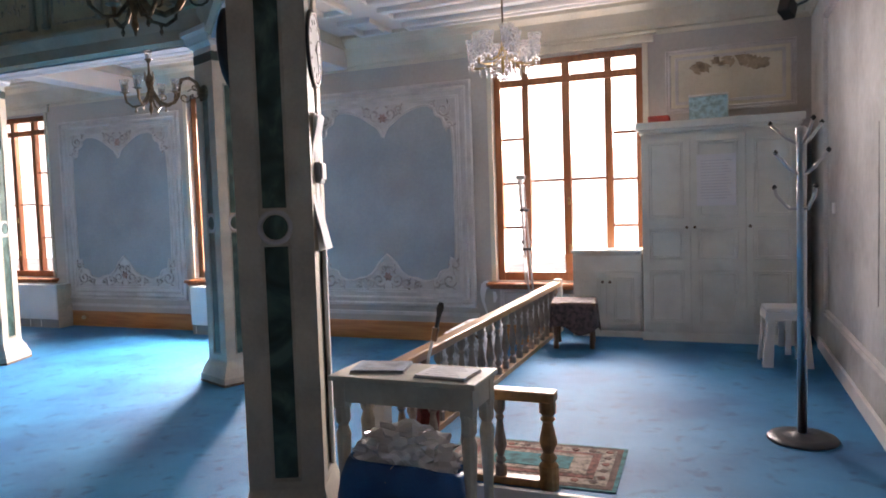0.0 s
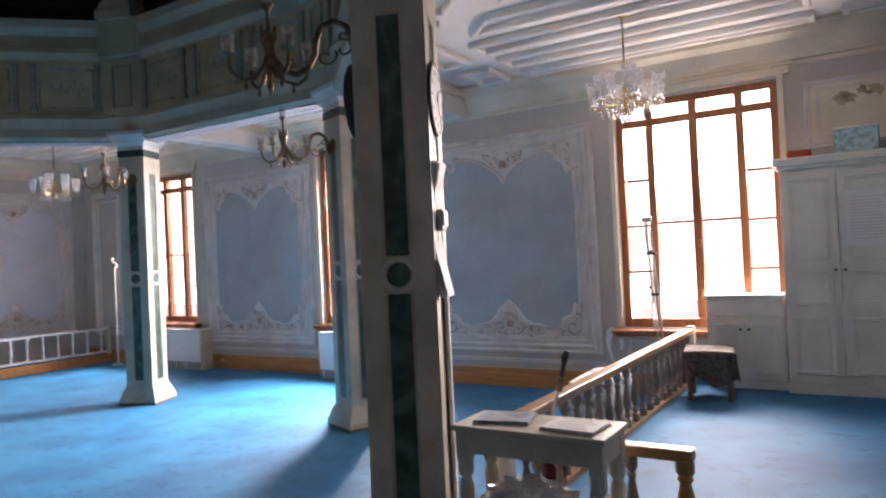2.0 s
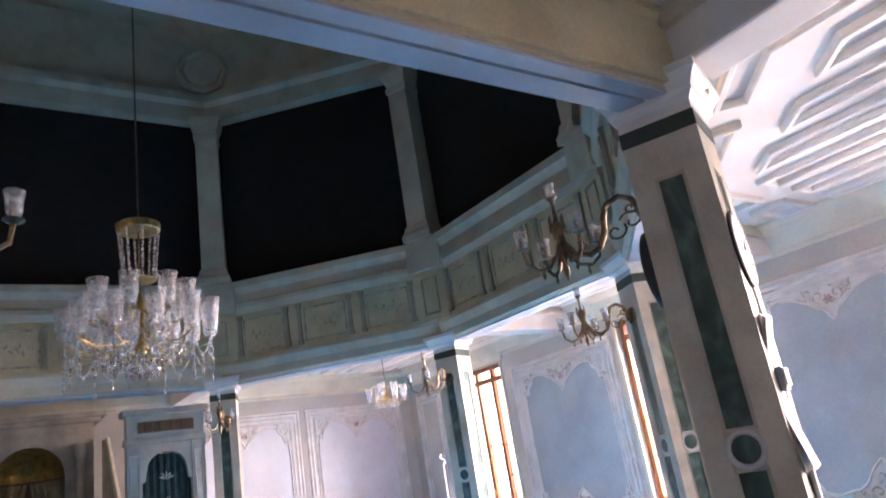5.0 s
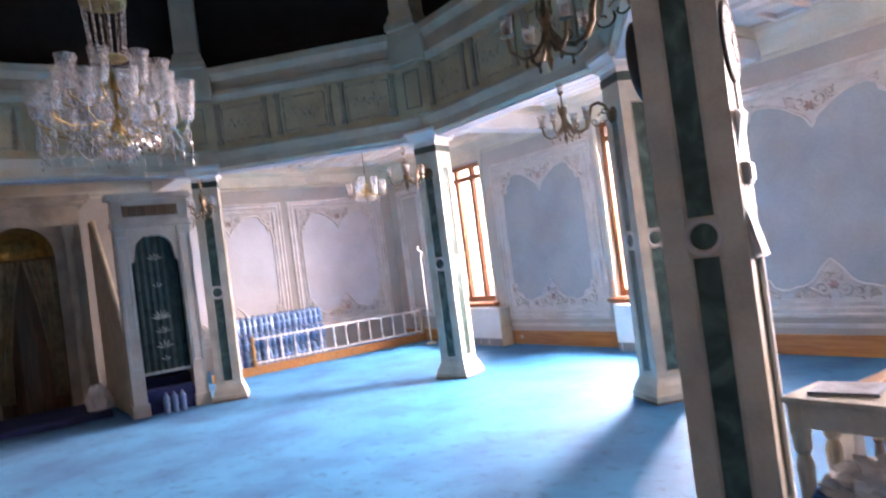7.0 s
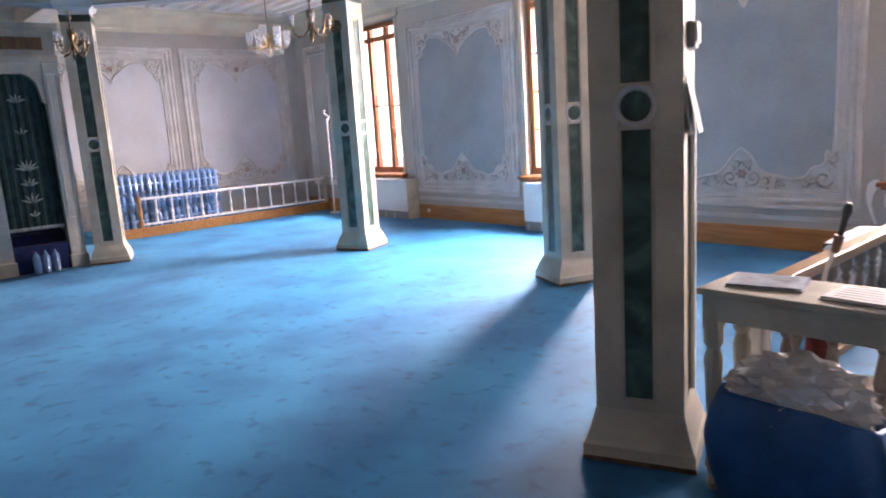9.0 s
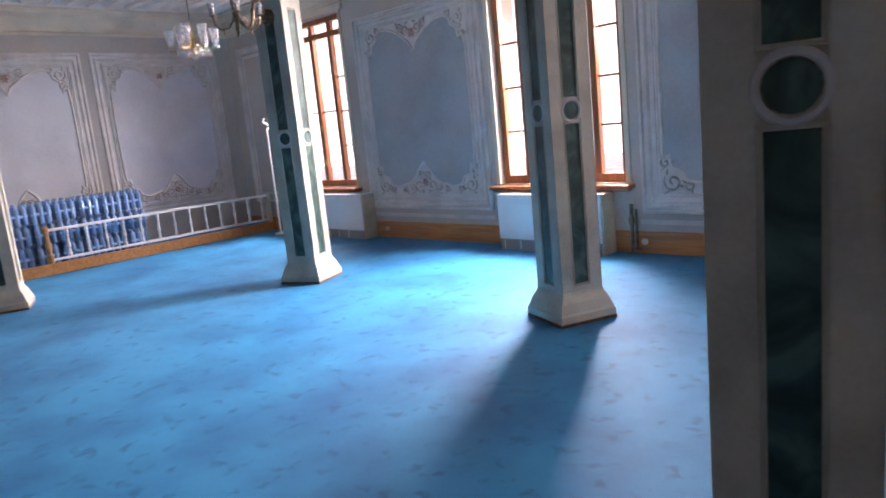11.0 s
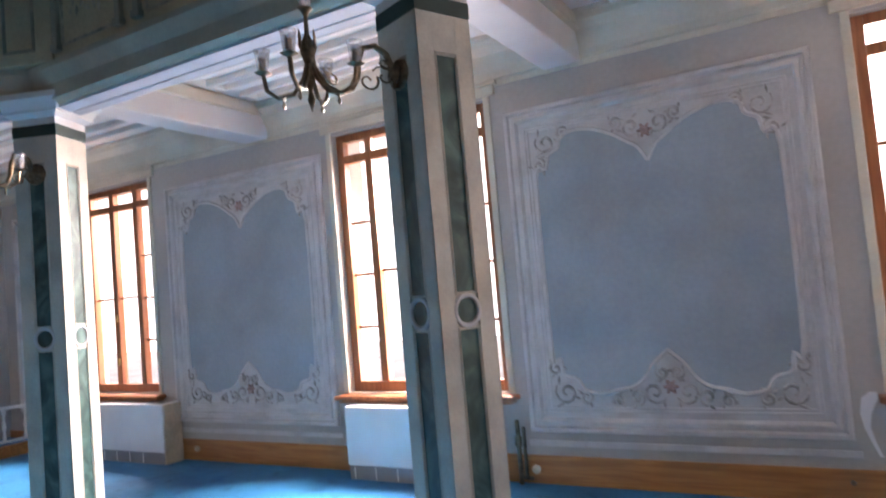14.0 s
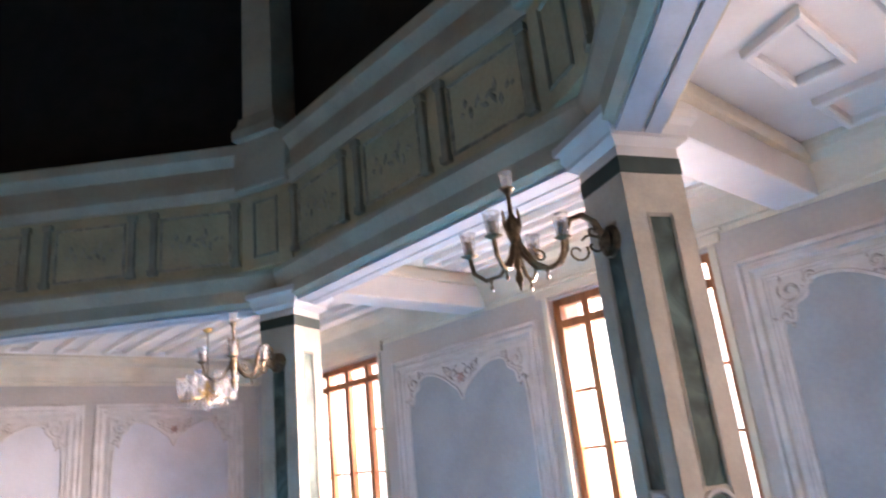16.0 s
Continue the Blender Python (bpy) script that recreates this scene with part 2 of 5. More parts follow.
def box(x0, x1, y0, y1, z0, z1, bevel=0.0, bm=None):
    bm = bm or bmesh.new()
    made = bmesh.ops.create_cube(bm, size=1)["verts"]
    bmesh.ops.transform(bm, verts=made, matrix=Matrix.Translation(((x0 + x1) / 2, (y0 + y1) / 2, (z0 + z1) / 2)) @ Matrix.Diagonal((abs(x1 - x0), abs(y1 - y0), abs(z1 - z0), 1)))
    if bevel:
        edges = list({e for v in made for e in v.link_edges})
        bmesh.ops.bevel(bm, geom=edges, offset=bevel, segments=2, affect="EDGES", profile=0.6)
    return bm


def lathe(profile, seg=12, bm=None, at=(0, 0, 0), square=False):
    """Turns a profile of (radius, height) round the z axis."""
    bm = bm or bmesh.new()
    rings = []
    for r, z in profile:
        rings.append([bm.verts.new((at[0] + r * math.cos(2 * math.pi * (k + 0.5 * square) / seg), at[1] + r * math.sin(2 * math.pi * (k + 0.5 * square) / seg), at[2] + z)) for k in range(seg)])
    for a, b in zip(rings, rings[1:]):
        for k in range(seg):
            bm.faces.new((a[k], a[(k + 1) % seg], b[(k + 1) % seg], b[k]))
    bm.faces.new(rings[0])
    bm.faces.new(rings[-1])
    return bm


def tube(points, radius, seg=6, bm=None):
    """A bent rod through the points; radius may be a number or one for each point."""
    bm = bm or bmesh.new()
    pts = [Vector(p) for p in points]
    rings = []
    up = Vector((0.13, 0.27, 0.95)).normalized()
    for k, p in enumerate(pts):
        d = (pts[min(k + 1, len(pts) - 1)] - pts[max(k - 1, 0)]).normalized()
        a = d.cross(up)
        a = (a if a.length > 0.05 else d.cross(Vector((1, 0, 0)))).normalized()
        b = d.cross(a)
        r = radius[k] if isinstance(radius, (list, tuple)) else radius
        rings.append([bm.verts.new(p + (a * math.cos(2 * math.pi * j / seg) + b * math.sin(2 * math.pi * j / seg)) * r) for j in range(seg)])
    for a, b in zip(rings, rings[1:]):
        for j in range(seg):
            bm.faces.new((a[j], a[(j + 1) % seg], b[(j + 1) % seg], b[j]))
    bm.faces.new(rings[0])
    bm.faces.new(rings[-1])
    return bm


def slab(outline, z0, z1, bm=None):
    """A flat plate with the given (x, y) outline."""
    bm = bm or bmesh.new()
    lo, hi = [bm.verts.new((x, y, z0)) for x, y in outline], [bm.verts.new((x, y, z1)) for x, y in outline]
    n = len(outline)
    bm.faces.new(hi)
    bm.faces.new(lo[::-1])
    for k in range(n):
        bm.faces.new((lo[k], lo[(k + 1) % n], hi[(k + 1) % n], hi[k]))
    return bm


def upright(outline, d0, d1, bm=None):
    """A plate standing in the xz plane, from y = d0 to d1."""
    bm = slab(outline, -d1, -d0, bm)
    bmesh.ops.rotate(bm, verts=bm.verts, matrix=Matrix.Rotation(radians(90), 3, "X"))
    return bm


def ring_frame(w, h, t, depth, bm=None, cx=0.0, cz=0.0):
    """A mitred rectangular moulding in the xz plane, outer size w x h, with a raised middle bead; y runs to -depth."""
    bm = bm or bmesh.new()
    prof = [(0, 0), (0, depth * 0.7), (t * 0.10, depth), (t * 0.30, depth), (t * 0.40, depth * 0.35), (t * 0.58, depth * 0.35), (t * 0.66, depth * 0.85), (t * 0.85, depth * 0.85), (t, depth * 0.3), (t, 0)]
    loops = []
    for off, d in prof:
        a, b = w / 2 - off, h / 2 - off
        loops.append([bm.verts.new((cx + x, -d, cz + z)) for x, z in ((-a, -b), (a, -b), (a, b), (-a, b))])
    for p, q in zip(loops, loops[1:]):
        for k in range(4):
            bm.faces.new((p[k], p[(k + 1) % 4], q[(k + 1) % 4], q[k]))
    return bm


# ---- floor, walls and ceiling ----
tagged(part("floor", box(QIBLA_X, WALL_X, SOUTH_Y, WALL_Y, -0.15, 0.0), "carpet"), "bright blue wall-to-wall carpet with brushed foot marks", "floor", kind="structure")
PLATFORM = [(2.42, -1.86), (WALL_X, -1.86), (WALL_X, WALL_Y), (2.42, WALL_Y)]
tagged(part("floor_platform", slab(PLATFORM, 0.004, STEP), "carpet"), "low raised platform covered in the same blue carpet", "floor", kind="structure")
tagged(part("trim", box(2.40, WALL_X, -1.89, -1.862, 0.004, STEP + 0.012, 0.004), "white"), "white-painted board along the platform edge", "trim", kind="structure")
tagged(part("trim", box(2.385, 2.418, -1.89, WALL_Y - 0.03, 0.004, STEP + 0.01, 0.004), "skirting"), "wooden riser board along the platform side", "trim", kind="structure")

wall = bmesh.new()
T = 0.45
edges_x = [QIBLA_X - T] + [v for w in WINDOWS for v in w] + [WALL_X + T]
for k in range(0, len(edges_x), 2):
    box(edges_x[k], edges_x[k + 1], WALL_Y, WALL_Y + T, -0.15, 4.2, bm=wall)
for wx0, wx1 in WINDOWS:
    box(wx0, wx1, WALL_Y, WALL_Y + T, -0.15, SILL, bm=wall)
    box(wx0, wx1, WALL_Y, WALL_Y + T, HEAD, 4.2, bm=wall)
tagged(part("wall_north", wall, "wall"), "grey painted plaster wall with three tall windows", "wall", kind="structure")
tagged(part("wall_east", box(WALL_X, WALL_X + 0.4, SOUTH_Y, WALL_Y, -0.15, 4.2), "wall_side"), "scuffed off-white plaster wall", "wall", kind="structure")
tagged(part("wall_west", box(QIBLA_X - 0.4, QIBLA_X, SOUTH_Y, WALL_Y, -0.15, 4.2), "wall"), "pale plaster prayer wall with painted panels", "wall", kind="structure")
# unseen closing wall; the dark wood colour is there to soak up bounced light
tagged(part("wall_south", box(QIBLA_X - 0.4, WALL_X + 0.4, SOUTH_Y - 0.4, SOUTH_Y - 0.002, -0.15, 4.2), "brown"), "unseen wall closing the hall, coloured dark to cut bounced light", "wall", kind="structure")
tagged(part("baseboard", box(QIBLA_X, 2.37, WALL_Y - 0.022, WALL_Y - 0.001, 0.002, 0.22, 0.005), "skirting"), "honey-coloured wooden skirting board", "skirting", kind="structure")
tagged(part("baseboard", box(WALL_X - 0.025, WALL_X - 0.001, -1.84, 1.80, STEP + 0.002, STEP + 0.10, 0.004), "white"), "white-painted low skirting board", "skirting", kind="structure")
tagged(part("baseboard", box(WALL_X - 0.025, WALL_X - 0.001, SOUTH_Y, -1.9, 0.002, 0.10, 0.004), "white"), "white-painted low skirting board", "skirting", kind="structure")


def cornice(name, length, m):
    """A stepped, coved ceiling moulding; runs along x, its wall behind it at y = 0."""
    prof = [(0, -0.34), (0.015, -0.34), (0.02, -0.30), (0.05, -0.29), (0.06, -0.24), (0.13, -0.12), (0.22, -0.075), (0.24, -0.04), (0.26, -0.035), (0.26, -0.001), (0, -0.001)]
    bm = bmesh.new()
    a = [bm.verts.new((0, -d, z)) for d, z in prof]
    b = [bm.verts.new((length, -d, z)) for d, z in prof]
    for k in range(len(prof)):
        j = (k + 1) % len(prof)
        bm.faces.new((a[k], a[j], b[j], b[k]))
    bm.faces.new(a)
    bm.faces.new(b[::-1])
    ob = part(name, bm, "cream")
    ob.matrix_world = m
    return tagged(ob, "cream stepped plaster cornice under the ceiling", "cornice", kind="structure")


cornice("trim_cornice", WALL_X - QIBLA_X, pose(QIBLA_X, WALL_Y, CEIL))
cornice("trim_cornice", WALL_Y - SOUTH_Y, pose(WALL_X, WALL_Y, CEIL, 0, 0, -90))
cornice("trim_cornice", WALL_Y - SOUTH_Y, pose(QIBLA_X, SOUTH_Y, CEIL, 0, 0, 90))

# the octagon of pillars
SIDE = 3.18
RAD = SIDE / 2 / math.sin(radians(22.5))
CEN = Vector((-1.704, -3.565, 0))
VERT = [CEN + RAD * Vector((math.cos(radians(22.5 + 45 * k)), math.sin(radians(22.5 + 45 * k)), 0)) for k in range(8)]


def inset(k, d, z):
    """The corner of the octagon moved inwards by d, at height z."""
    v = VERT[k % 8]
    return v + (CEN - v).normalized() * (d / math.cos(radians(22.5))) + Vector((0, 0, z))


def octagon_side(k, prof, bm=None):
    """A moulding with a closed profile of (inward, height) along one side, mitred at the corners."""
    bm = bm or bmesh.new()
    a = [bm.verts.new(inset(k, d, z)) for d, z in prof]
    b = [bm.verts.new(inset(k + 1, d, z)) for d, z in prof]
    n = len(prof)
    for j in range(n):
        bm.faces.new((a[j], a[(j + 1) % n], b[(j + 1) % n], b[j]))
    bm.faces.new(a)
    bm.faces.new(b[::-1])
    return bm


# ceiling of the aisles, open over the octagon, with battens
ceil = bmesh.new()
rim = [(QIBLA_X, SOUTH_Y), (WALL_X, SOUTH_Y), (WALL_X, WALL_Y), (QIBLA_X, WALL_Y)]
hole = [(inset(k, -0.14, 0).x, inset(k, -0.14, 0).y) for k in range(8)]
loops = []
for z in (CEIL, CEIL + 0.12):
    edges = []
    for loop in (rim, hole):
        vs = [ceil.verts.new((x, y, z)) for x, y in loop]
        edges += [ceil.edges.new((vs[k], vs[(k + 1) % len(vs)])) for k in range(len(vs))]
    bmesh.ops.triangle_fill(ceil, edges=edges, use_beauty=True)


DIAG = VERT[0].x + VERT[0].y   # the diagonal side P1-P2 runs along x + y = DIAG
def ceiling_panel(pts, w=0.055, h=0.058):
    """A mitred moulding on the ceiling along a closed (x, y) outline given anticlockwise."""
    n, loops = len(pts), []
    for off, d in ((0, 0.001), (0, h * 0.8), (w * 0.2, h), (w * 0.8, h), (w, h * 0.8), (w, 0.001)):
        loop = []
        for k in range(n):
            p, a, b = Vector(pts[k]), Vector(pts[k - 1]), Vector(pts[(k + 1) % n])
            u, v = (p - a).normalized(), (b - p).normalized()
            nu, nv = Vector((-u.y, u.x)), Vector((-v.y, v.x))
            q = p + (nu + nv) * off / max(0.3, 1 + nu.dot(nv))
            loop.append(ceil.verts.new((q.x, q.y, CEIL - d)))
        loops.append(loop)
    for p, q in zip(loops, loops[1:]):
        for k in range(n):
            ceil.faces.new((p[k], p[(k + 1) % n], q[(k + 1) % n], q[k]))


# long panels of the north-east bay, their ends cut along the diagonal
OUT, INN, END = DIAG + 0.63, DIAG + 1.00, DIAG + 1.47
ceiling_panel([(OUT + 1.50, -1.50), (3.15, -1.50), (3.15, -1.19), (INN + 1.19, -1.19), (INN + 0.74, -0.74), (OUT + 0.92, -0.92)])
for a, b in ((-0.60, -0.17), (0.0, 0.26)):
    ceiling_panel([(OUT - a - 0.09, a + 0.09 - 0.18), (INN - a - 0.09, a + 0.09), (INN - b - 0.09, b + 0.09), (OUT - b - 0.09, b + 0.09 - 0.18)])
for k in range(6):
    y0 = -0.94 + 0.57 * k
    y1 = min(y0 + 0.31, 2.10)
    ceiling_panel([(max(END - y0, 0.95), y0), (3.71, y0), (3.71, y1), (max(END - y1, 0.95), y1)])
    ceiling_panel([(3.92, y0), (4.50, y0), (4.50, y1), (3.92, y1)])
ceiling_panel([(0.36, 0.70), (0.70, 0.56), (0.70, 1.28), (0.36, 1.28)])
ceiling_panel([(0.36, 1.58), (0.74, 1.58), (0.74, 2.10), (0.36, 2.10)])
# bay between the two beams, the far bay and the bay behind the platform
for k in range(4):
    y0 = 0.66 + 0.39 * k
    ceiling_panel([(-2.95, y0), (-0.75, y0), (-0.75, min(y0 + 0.21, 2.10)), (-2.95, min(y0 + 0.21, 2.10))], 0.05, 0.06)
ceiling_panel([(-0.62, 0.75), (-0.38, 0.75), (-0.38, 2.05), (-0.62, 2.05)], 0.05, 0.045)
for k in range(-1, 5):
    y0 = -0.45 + 0.52 * k
    x1 = min(-3.75, y0 - 4.05)
    ceiling_panel([(-7.45, y0), (x1, y0), (x1, y0 + 0.28), (-7.45, y0 + 0.28)], 0.055, 0.06)
for k in range(4):
    x0 = 2.54 + 0.52 * k
    ceiling_panel([(x0, -4.62), (x0 + 0.29, -4.62), (x0 + 0.29, -2.47), (x0, -2.47)])
tagged(part("ceiling", ceil, "ceil"), "white wooden ceiling with parallel raised battens", "ceiling", kind="structure")


def beam(x0, x1, y0, y1):
    tagged(part("ceiling_beam", box(x0, x1, y0, y1, 3.17, CEIL - 0.002, 0.02), "ceil"), "white boxed ceiling beam between pillar and wall", "beam", kind="structure")
    lx, ly = (0.045, 0.0) if x1 - x0 < y1 - y0 else (0.0, 0.045)
    tagged(part("trim_beam", box(x0 - lx, x1 + lx, y0 - ly, y1 + ly, CEIL - 0.12, CEIL - 0.004, 0.03), "cream"), "cream moulding along the top of the beam", "moulding", kind="structure")


V0, V1, V2, V3, V7 = VERT[0], VERT[1], VERT[2], VERT[3], VERT[7]
beam(V1.x - 0.15, V1.x + 0.15, V1.y + 0.16, WALL_Y - 0.05)
beam(V2.x - 0.15, V2.x + 0.15, V2.y + 0.16, WALL_Y - 0.05)
beam(V0.x + 0.16, WALL_X - 0.05, V0.y - 0.15, V0.y + 0.15)
beam(V7.x + 0.16, WALL_X - 0.05, V7.y - 0.15, V7.y + 0.15)
beam(QIBLA_X + 0.05, V3.x - 0.16, V3.y - 0.15, V3.y + 0.15)

# gallery round the octagon
LEAF = {}
for k in range(8):
    g = thing("gallery_front", Matrix(), "cream gallery parapet with painted panels over the pillars", "gallery", "gallery sides")
    part("architrave", octagon_side(k, [(-0.14, 3.07), (0.10, 3.07), (0.14, 3.10), (0.14, 3.20), (0.18, 3.30), (0.18, 3.34), (-0.14, 3.34)]), "arch", g, "plain grey-cream architrave")
    for d0, d1 in ((-0.135, -0.055), (-0.035, 0.085)):
        part("soffit_board", octagon_side(k, [(d0, 3.05), (d1, 3.05), (d1, 3.068), (d0, 3.068)]), "blue_trim", g, "pale blue soffit board")
    part("outer_face", octagon_side(k, [(-0.17, 3.09), (-0.142, 3.09), (-0.142, CEIL - 0.002), (-0.20, CEIL - 0.002), (-0.20, CEIL - 0.05), (-0.17, CEIL - 0.07)]), "cream_dark", g, "cream outer fascia")
    part("parapet", octagon_side(k, [(-0.06, 3.342), (0.13, 3.342), (0.13, 3.98), (-0.06, 3.98)]), "cream_dark", g, "aged cream parapet")
    part("top_moulding", octagon_side(k, [(-0.08, 3.982), (0.15, 3.982), (0.19, 4.06), (0.19, 4.12), (0.15, 4.14), (0.15, 4.26), (0.22, 4.34), (0.22, 4.43), (-0.08, 4.43)]), "arch", g, "stepped top moulding")
    # near-black sheet fills each opening in place of the unlit gallery depth
    part("curtain", octagon_side(k, [(-0.06, 4.435), (-0.03, 4.435), (-0.03, 7.0), (-0.06, 7.0)]), "curtain", g, "near-black sheet standing in for the dark gallery interior")
    part("upper_beam", octagon_side(k, [(-0.10, 7.0), (0.16, 7.0), (0.16, 7.25), (0.22, 7.32), (0.22, 7.45), (-0.10, 7.45)]), "arch", g, "upper beam")
    a, b = inset(k, 0.131, 0), inset(k + 1, 0.131, 0)
    u = (b - a).normalized()
    rz = math.degrees(math.atan2(u.y, u.x))
    mid, wpan = (a + b) / 2, 0.80
    for j in (-1, 0, 1):
        c = mid + u * 0.875 * j
        m = pose(c.x, c.y, 3.66, 0, 0, rz + 180)
        fr = part("panel_frame", ring_frame(wpan - 0.21, 0.46, 0.022, 0.008), "spray", g)
        fr.matrix_world = m
        for i in range(11):
            x = 0.20 * (i / 5 - 1)
            lean = 0.7 * math.sin(i * 2.1) + (0.9 if i % 2 else -0.9)
            size = 0.045 + 0.08 * (1 - abs(x) / 0.20)
            z = 0.02 * math.sin(i * 1.3)
            if ("leaf", i) not in LEAF:
                bm = tube([(x, -0.004, z), (x + 0.4 * size * math.cos(lean), -0.004, z + 0.5 * size * math.sin(lean)), (x + 0.6 * size * math.cos(lean), -0.004, z + size * math.sin(lean))], (0.008, 0.021, 0.005), 5)
                o = part("painted_leaf", bm, "spray", g)
                LEAF["leaf", i] = o.data
            else:
                o = new("painted_leaf", LEAF["leaf", i])
                o.parent = g
            o.matrix_world = m @ Matrix.Diagonal((1, 0.25, 1, 1))
    for e in (-1.21, -0.535, -0.355, 0.355, 0.535, 1.21):
        p = mid + u * e
        bm = box(-0.026, 0.026, -0.036, 0, -0.25, 0.25, 0.008)
        box(-0.038, 0.038, -0.046, 0, 0.22, 0.27, 0.006, bm=bm)
        box(-0.038, 0.038, -0.046, 0, -0.27, -0.22, 0.006, bm=bm)
        o = part("pilaster", bm, "olive", g)
        o.matrix_world = pose(p.x, p.y, 3.67, 0, 0, rz + 180)
    pier = part("corner_pier", box(-0.245, 0.245, -0.08, 0.10, 3.345, 3.985, 0.006), "cream_dark", g, "cream corner pier with a narrow panel")
    cap_ = part("pier_cap", box(-0.26, 0.26, -0.15, 0.10, 4.0, 4.432, 0.02), "arch", g)
    strip = part("narrow_panel", ring_frame(0.24, 0.48, 0.022, 0.012, cz=3.67), "olive", g)
    pin = CEN + (VERT[k] - CEN).normalized() * 3.97
    pier.matrix_world = cap_.matrix_world = pose(pin.x, pin.y, 0, 0, 0, 22.5 + 45 * k - 90)
    strip.matrix_world = pier.matrix_world @ pose(0, -0.081, 0)
    v = inset(k, 0.17, 0)
    col = part("upper_column", lathe([(0.31, 0), (0.31, 0.08), (0.27, 0.13), (0.25, 0.20), (0.22, 0.22), (0.21, 2.2), (0.24, 2.22), (0.24, 2.30), (0.21, 2.32), (0.29, 2.46), (0.31, 2.50), (0.31, 2.57)], 4, square=True), "arch", g, "square upper column with moulded foot")
    col.matrix_world = pose(v.x, v.y, 4.43, 0, 0, 22.5 + 45 * k)
    part("drum", octagon_side(k, [(-0.10, 7.452), (0.05, 7.452), (0.05, 8.60), (-0.10, 8.60)]), "arch", g, "pale drum wall under the dome")
    med = part("medallion", lathe([(0.40, 0), (0.40, 0.04), (0.36, 0.06), (0.31, 0.05), (0.29, 0.02), (0.27, 0.05), (0.001, 0.05)], 8), "arch", g, "eight-sided carved medallion")
    inn = CEN + (VERT[k] - CEN).normalized() * (RAD - 0.16)
    med.matrix_world = pose(inn.x, inn.y, 7.90, 90, 0, 22.5 + 45 * k - 90)
dome = bmesh.new()
for a, b in (((1.0, 8.60), (0.9, 9.35)), ((0.9, 9.35), (0.55, 10.2)), ((0.55, 10.2), (0.001, 10.5))):
    for k in range(8):
        p = [CEN + (VERT[j % 8] - CEN) * 1.03 * r + Vector((0, 0, z)) for j, (r, z) in ((k, a), (k + 1, a), (k + 1, b), (k, b))]
        dome.faces.new([dome.verts.new(q) for q in p])
bmesh.ops.remove_doubles(dome, verts=dome.verts, dist=0.002)
tagged(part("ceiling_dome", dome, "arch"), "shadowy dome over the octagon", "dome", kind="structure")


# ---- pillars ----
def make_pillar(index):
    v = VERT[index]
    v = v + Vector((-0.035, -0.065, 0)) * (index == 0)
    p = thing("pillar", pose(v.x, v.y, 0, 0, 0, 22.5 + 45 * index), "square pale-painted pillar with green marbled panels and ring motifs", "pillar", "pillars round the octagon")
    half = 0.176 if index == 0 else 0.163
    k = math.sqrt(2)
    part("base", lathe([(0.225 * k, 0.0), (0.225 * k, 0.07), (0.215 * k, 0.085), (0.195 * k, 0.15), ((half + 0.006) * k, 0.20), ((half + 0.001) * k, 0.22)], 4, square=True), "stone", p, "flared painted base")
    part("foot_strip", box(-0.229, 0.229, -0.229, 0.229, 0.0, 0.022, 0.004), "brown", p, "thin brown foot strip")
    core = half - 0.013
    part("shaft", box(-core, core, -core, core, 0.22, 2.868), "stone", p)
    part("band", box(-half - 0.004, half + 0.004, -half - 0.004, half + 0.004, 2.87, 2.95, 0.004), "band", p, "dark green band")
    part("capital", lathe([(half * k, 2.95), (half * k, 3.0), (0.19 * k, 3.02), (0.205 * k, 3.03), (0.205 * k, 3.05), (0.225 * k, 3.09), (0.25 * k, 3.12), (0.25 * k, 3.16)], 4, square=True), "white", p, "flared white capital")
    for f in range(4):
        turn = pose(0, 0, 0, 0, 0, 90 * f)
        bm = bmesh.new()
        for x0, x1 in ((-half, -0.07), (0.07, half)):
            box(x0, x1 - 0.001 * (x1 > 0.1), -half, -core - 0.0005, 0.22, 2.868, bm=bm)
        for z0, z1 in ((0.22, 0.258), (2.68, 2.868)):
            box(-0.0695, 0.0695, -half, -core - 0.0005, z0, z1, bm=bm)
        part("facing", bm, "stone", p).matrix_basis = turn
        for z0, z1 in ((0.26, 1.375), (1.525, 2.678)):
            part("green_panel", box(-0.069, 0.069, -core - 0.005, -core - 0.001, z0, z1), "marble", p, "dark green marbled panel").matrix_basis = turn
        for z0, z1 in ((0.26, 1.375), (1.525, 2.678)):
            bead = part("panel_bead", ring_frame(0.138, z1 - z0, 0.014, 0.010, cz=(z0 + z1) / 2), "stone", p)
            bead.matrix_basis = turn @ pose(0, -core - 0.0055, 0)
        bm = bmesh.new()
        n = 20
        loops = []
        for r, d in ((0.062, 0.0), (0.062, 0.012), (0.067, 0.016), (0.078, 0.016), (0.083, 0.011), (0.083, 0.0)):
            loops.append([bm.verts.new((r * math.cos(2 * math.pi * j / n), -core - 0.001 - d, 1.45 + r * math.sin(2 * math.pi * j / n))) for j in range(n)])
        for a, b in zip(loops, loops[1:]):
            for j in range(n):
                bm.faces.new((a[j], a[(j + 1) % n], b[(j + 1) % n], b[j]))
        part("ring", bm, "mould", p, "raised pale ring").matrix_basis = turn
        disc = lathe([(0.0575, 0), (0.0575, 0.006)], 16)
        bmesh.ops.rotate(disc, verts=disc.verts, matrix=Matrix.Rotation(radians(90), 3, "X"))
        bmesh.ops.translate(disc, verts=disc.verts, vec=(0, -core - 0.001, 1.45))
        part("green_roundel", disc, "marble", p).matrix_basis = turn
    return p


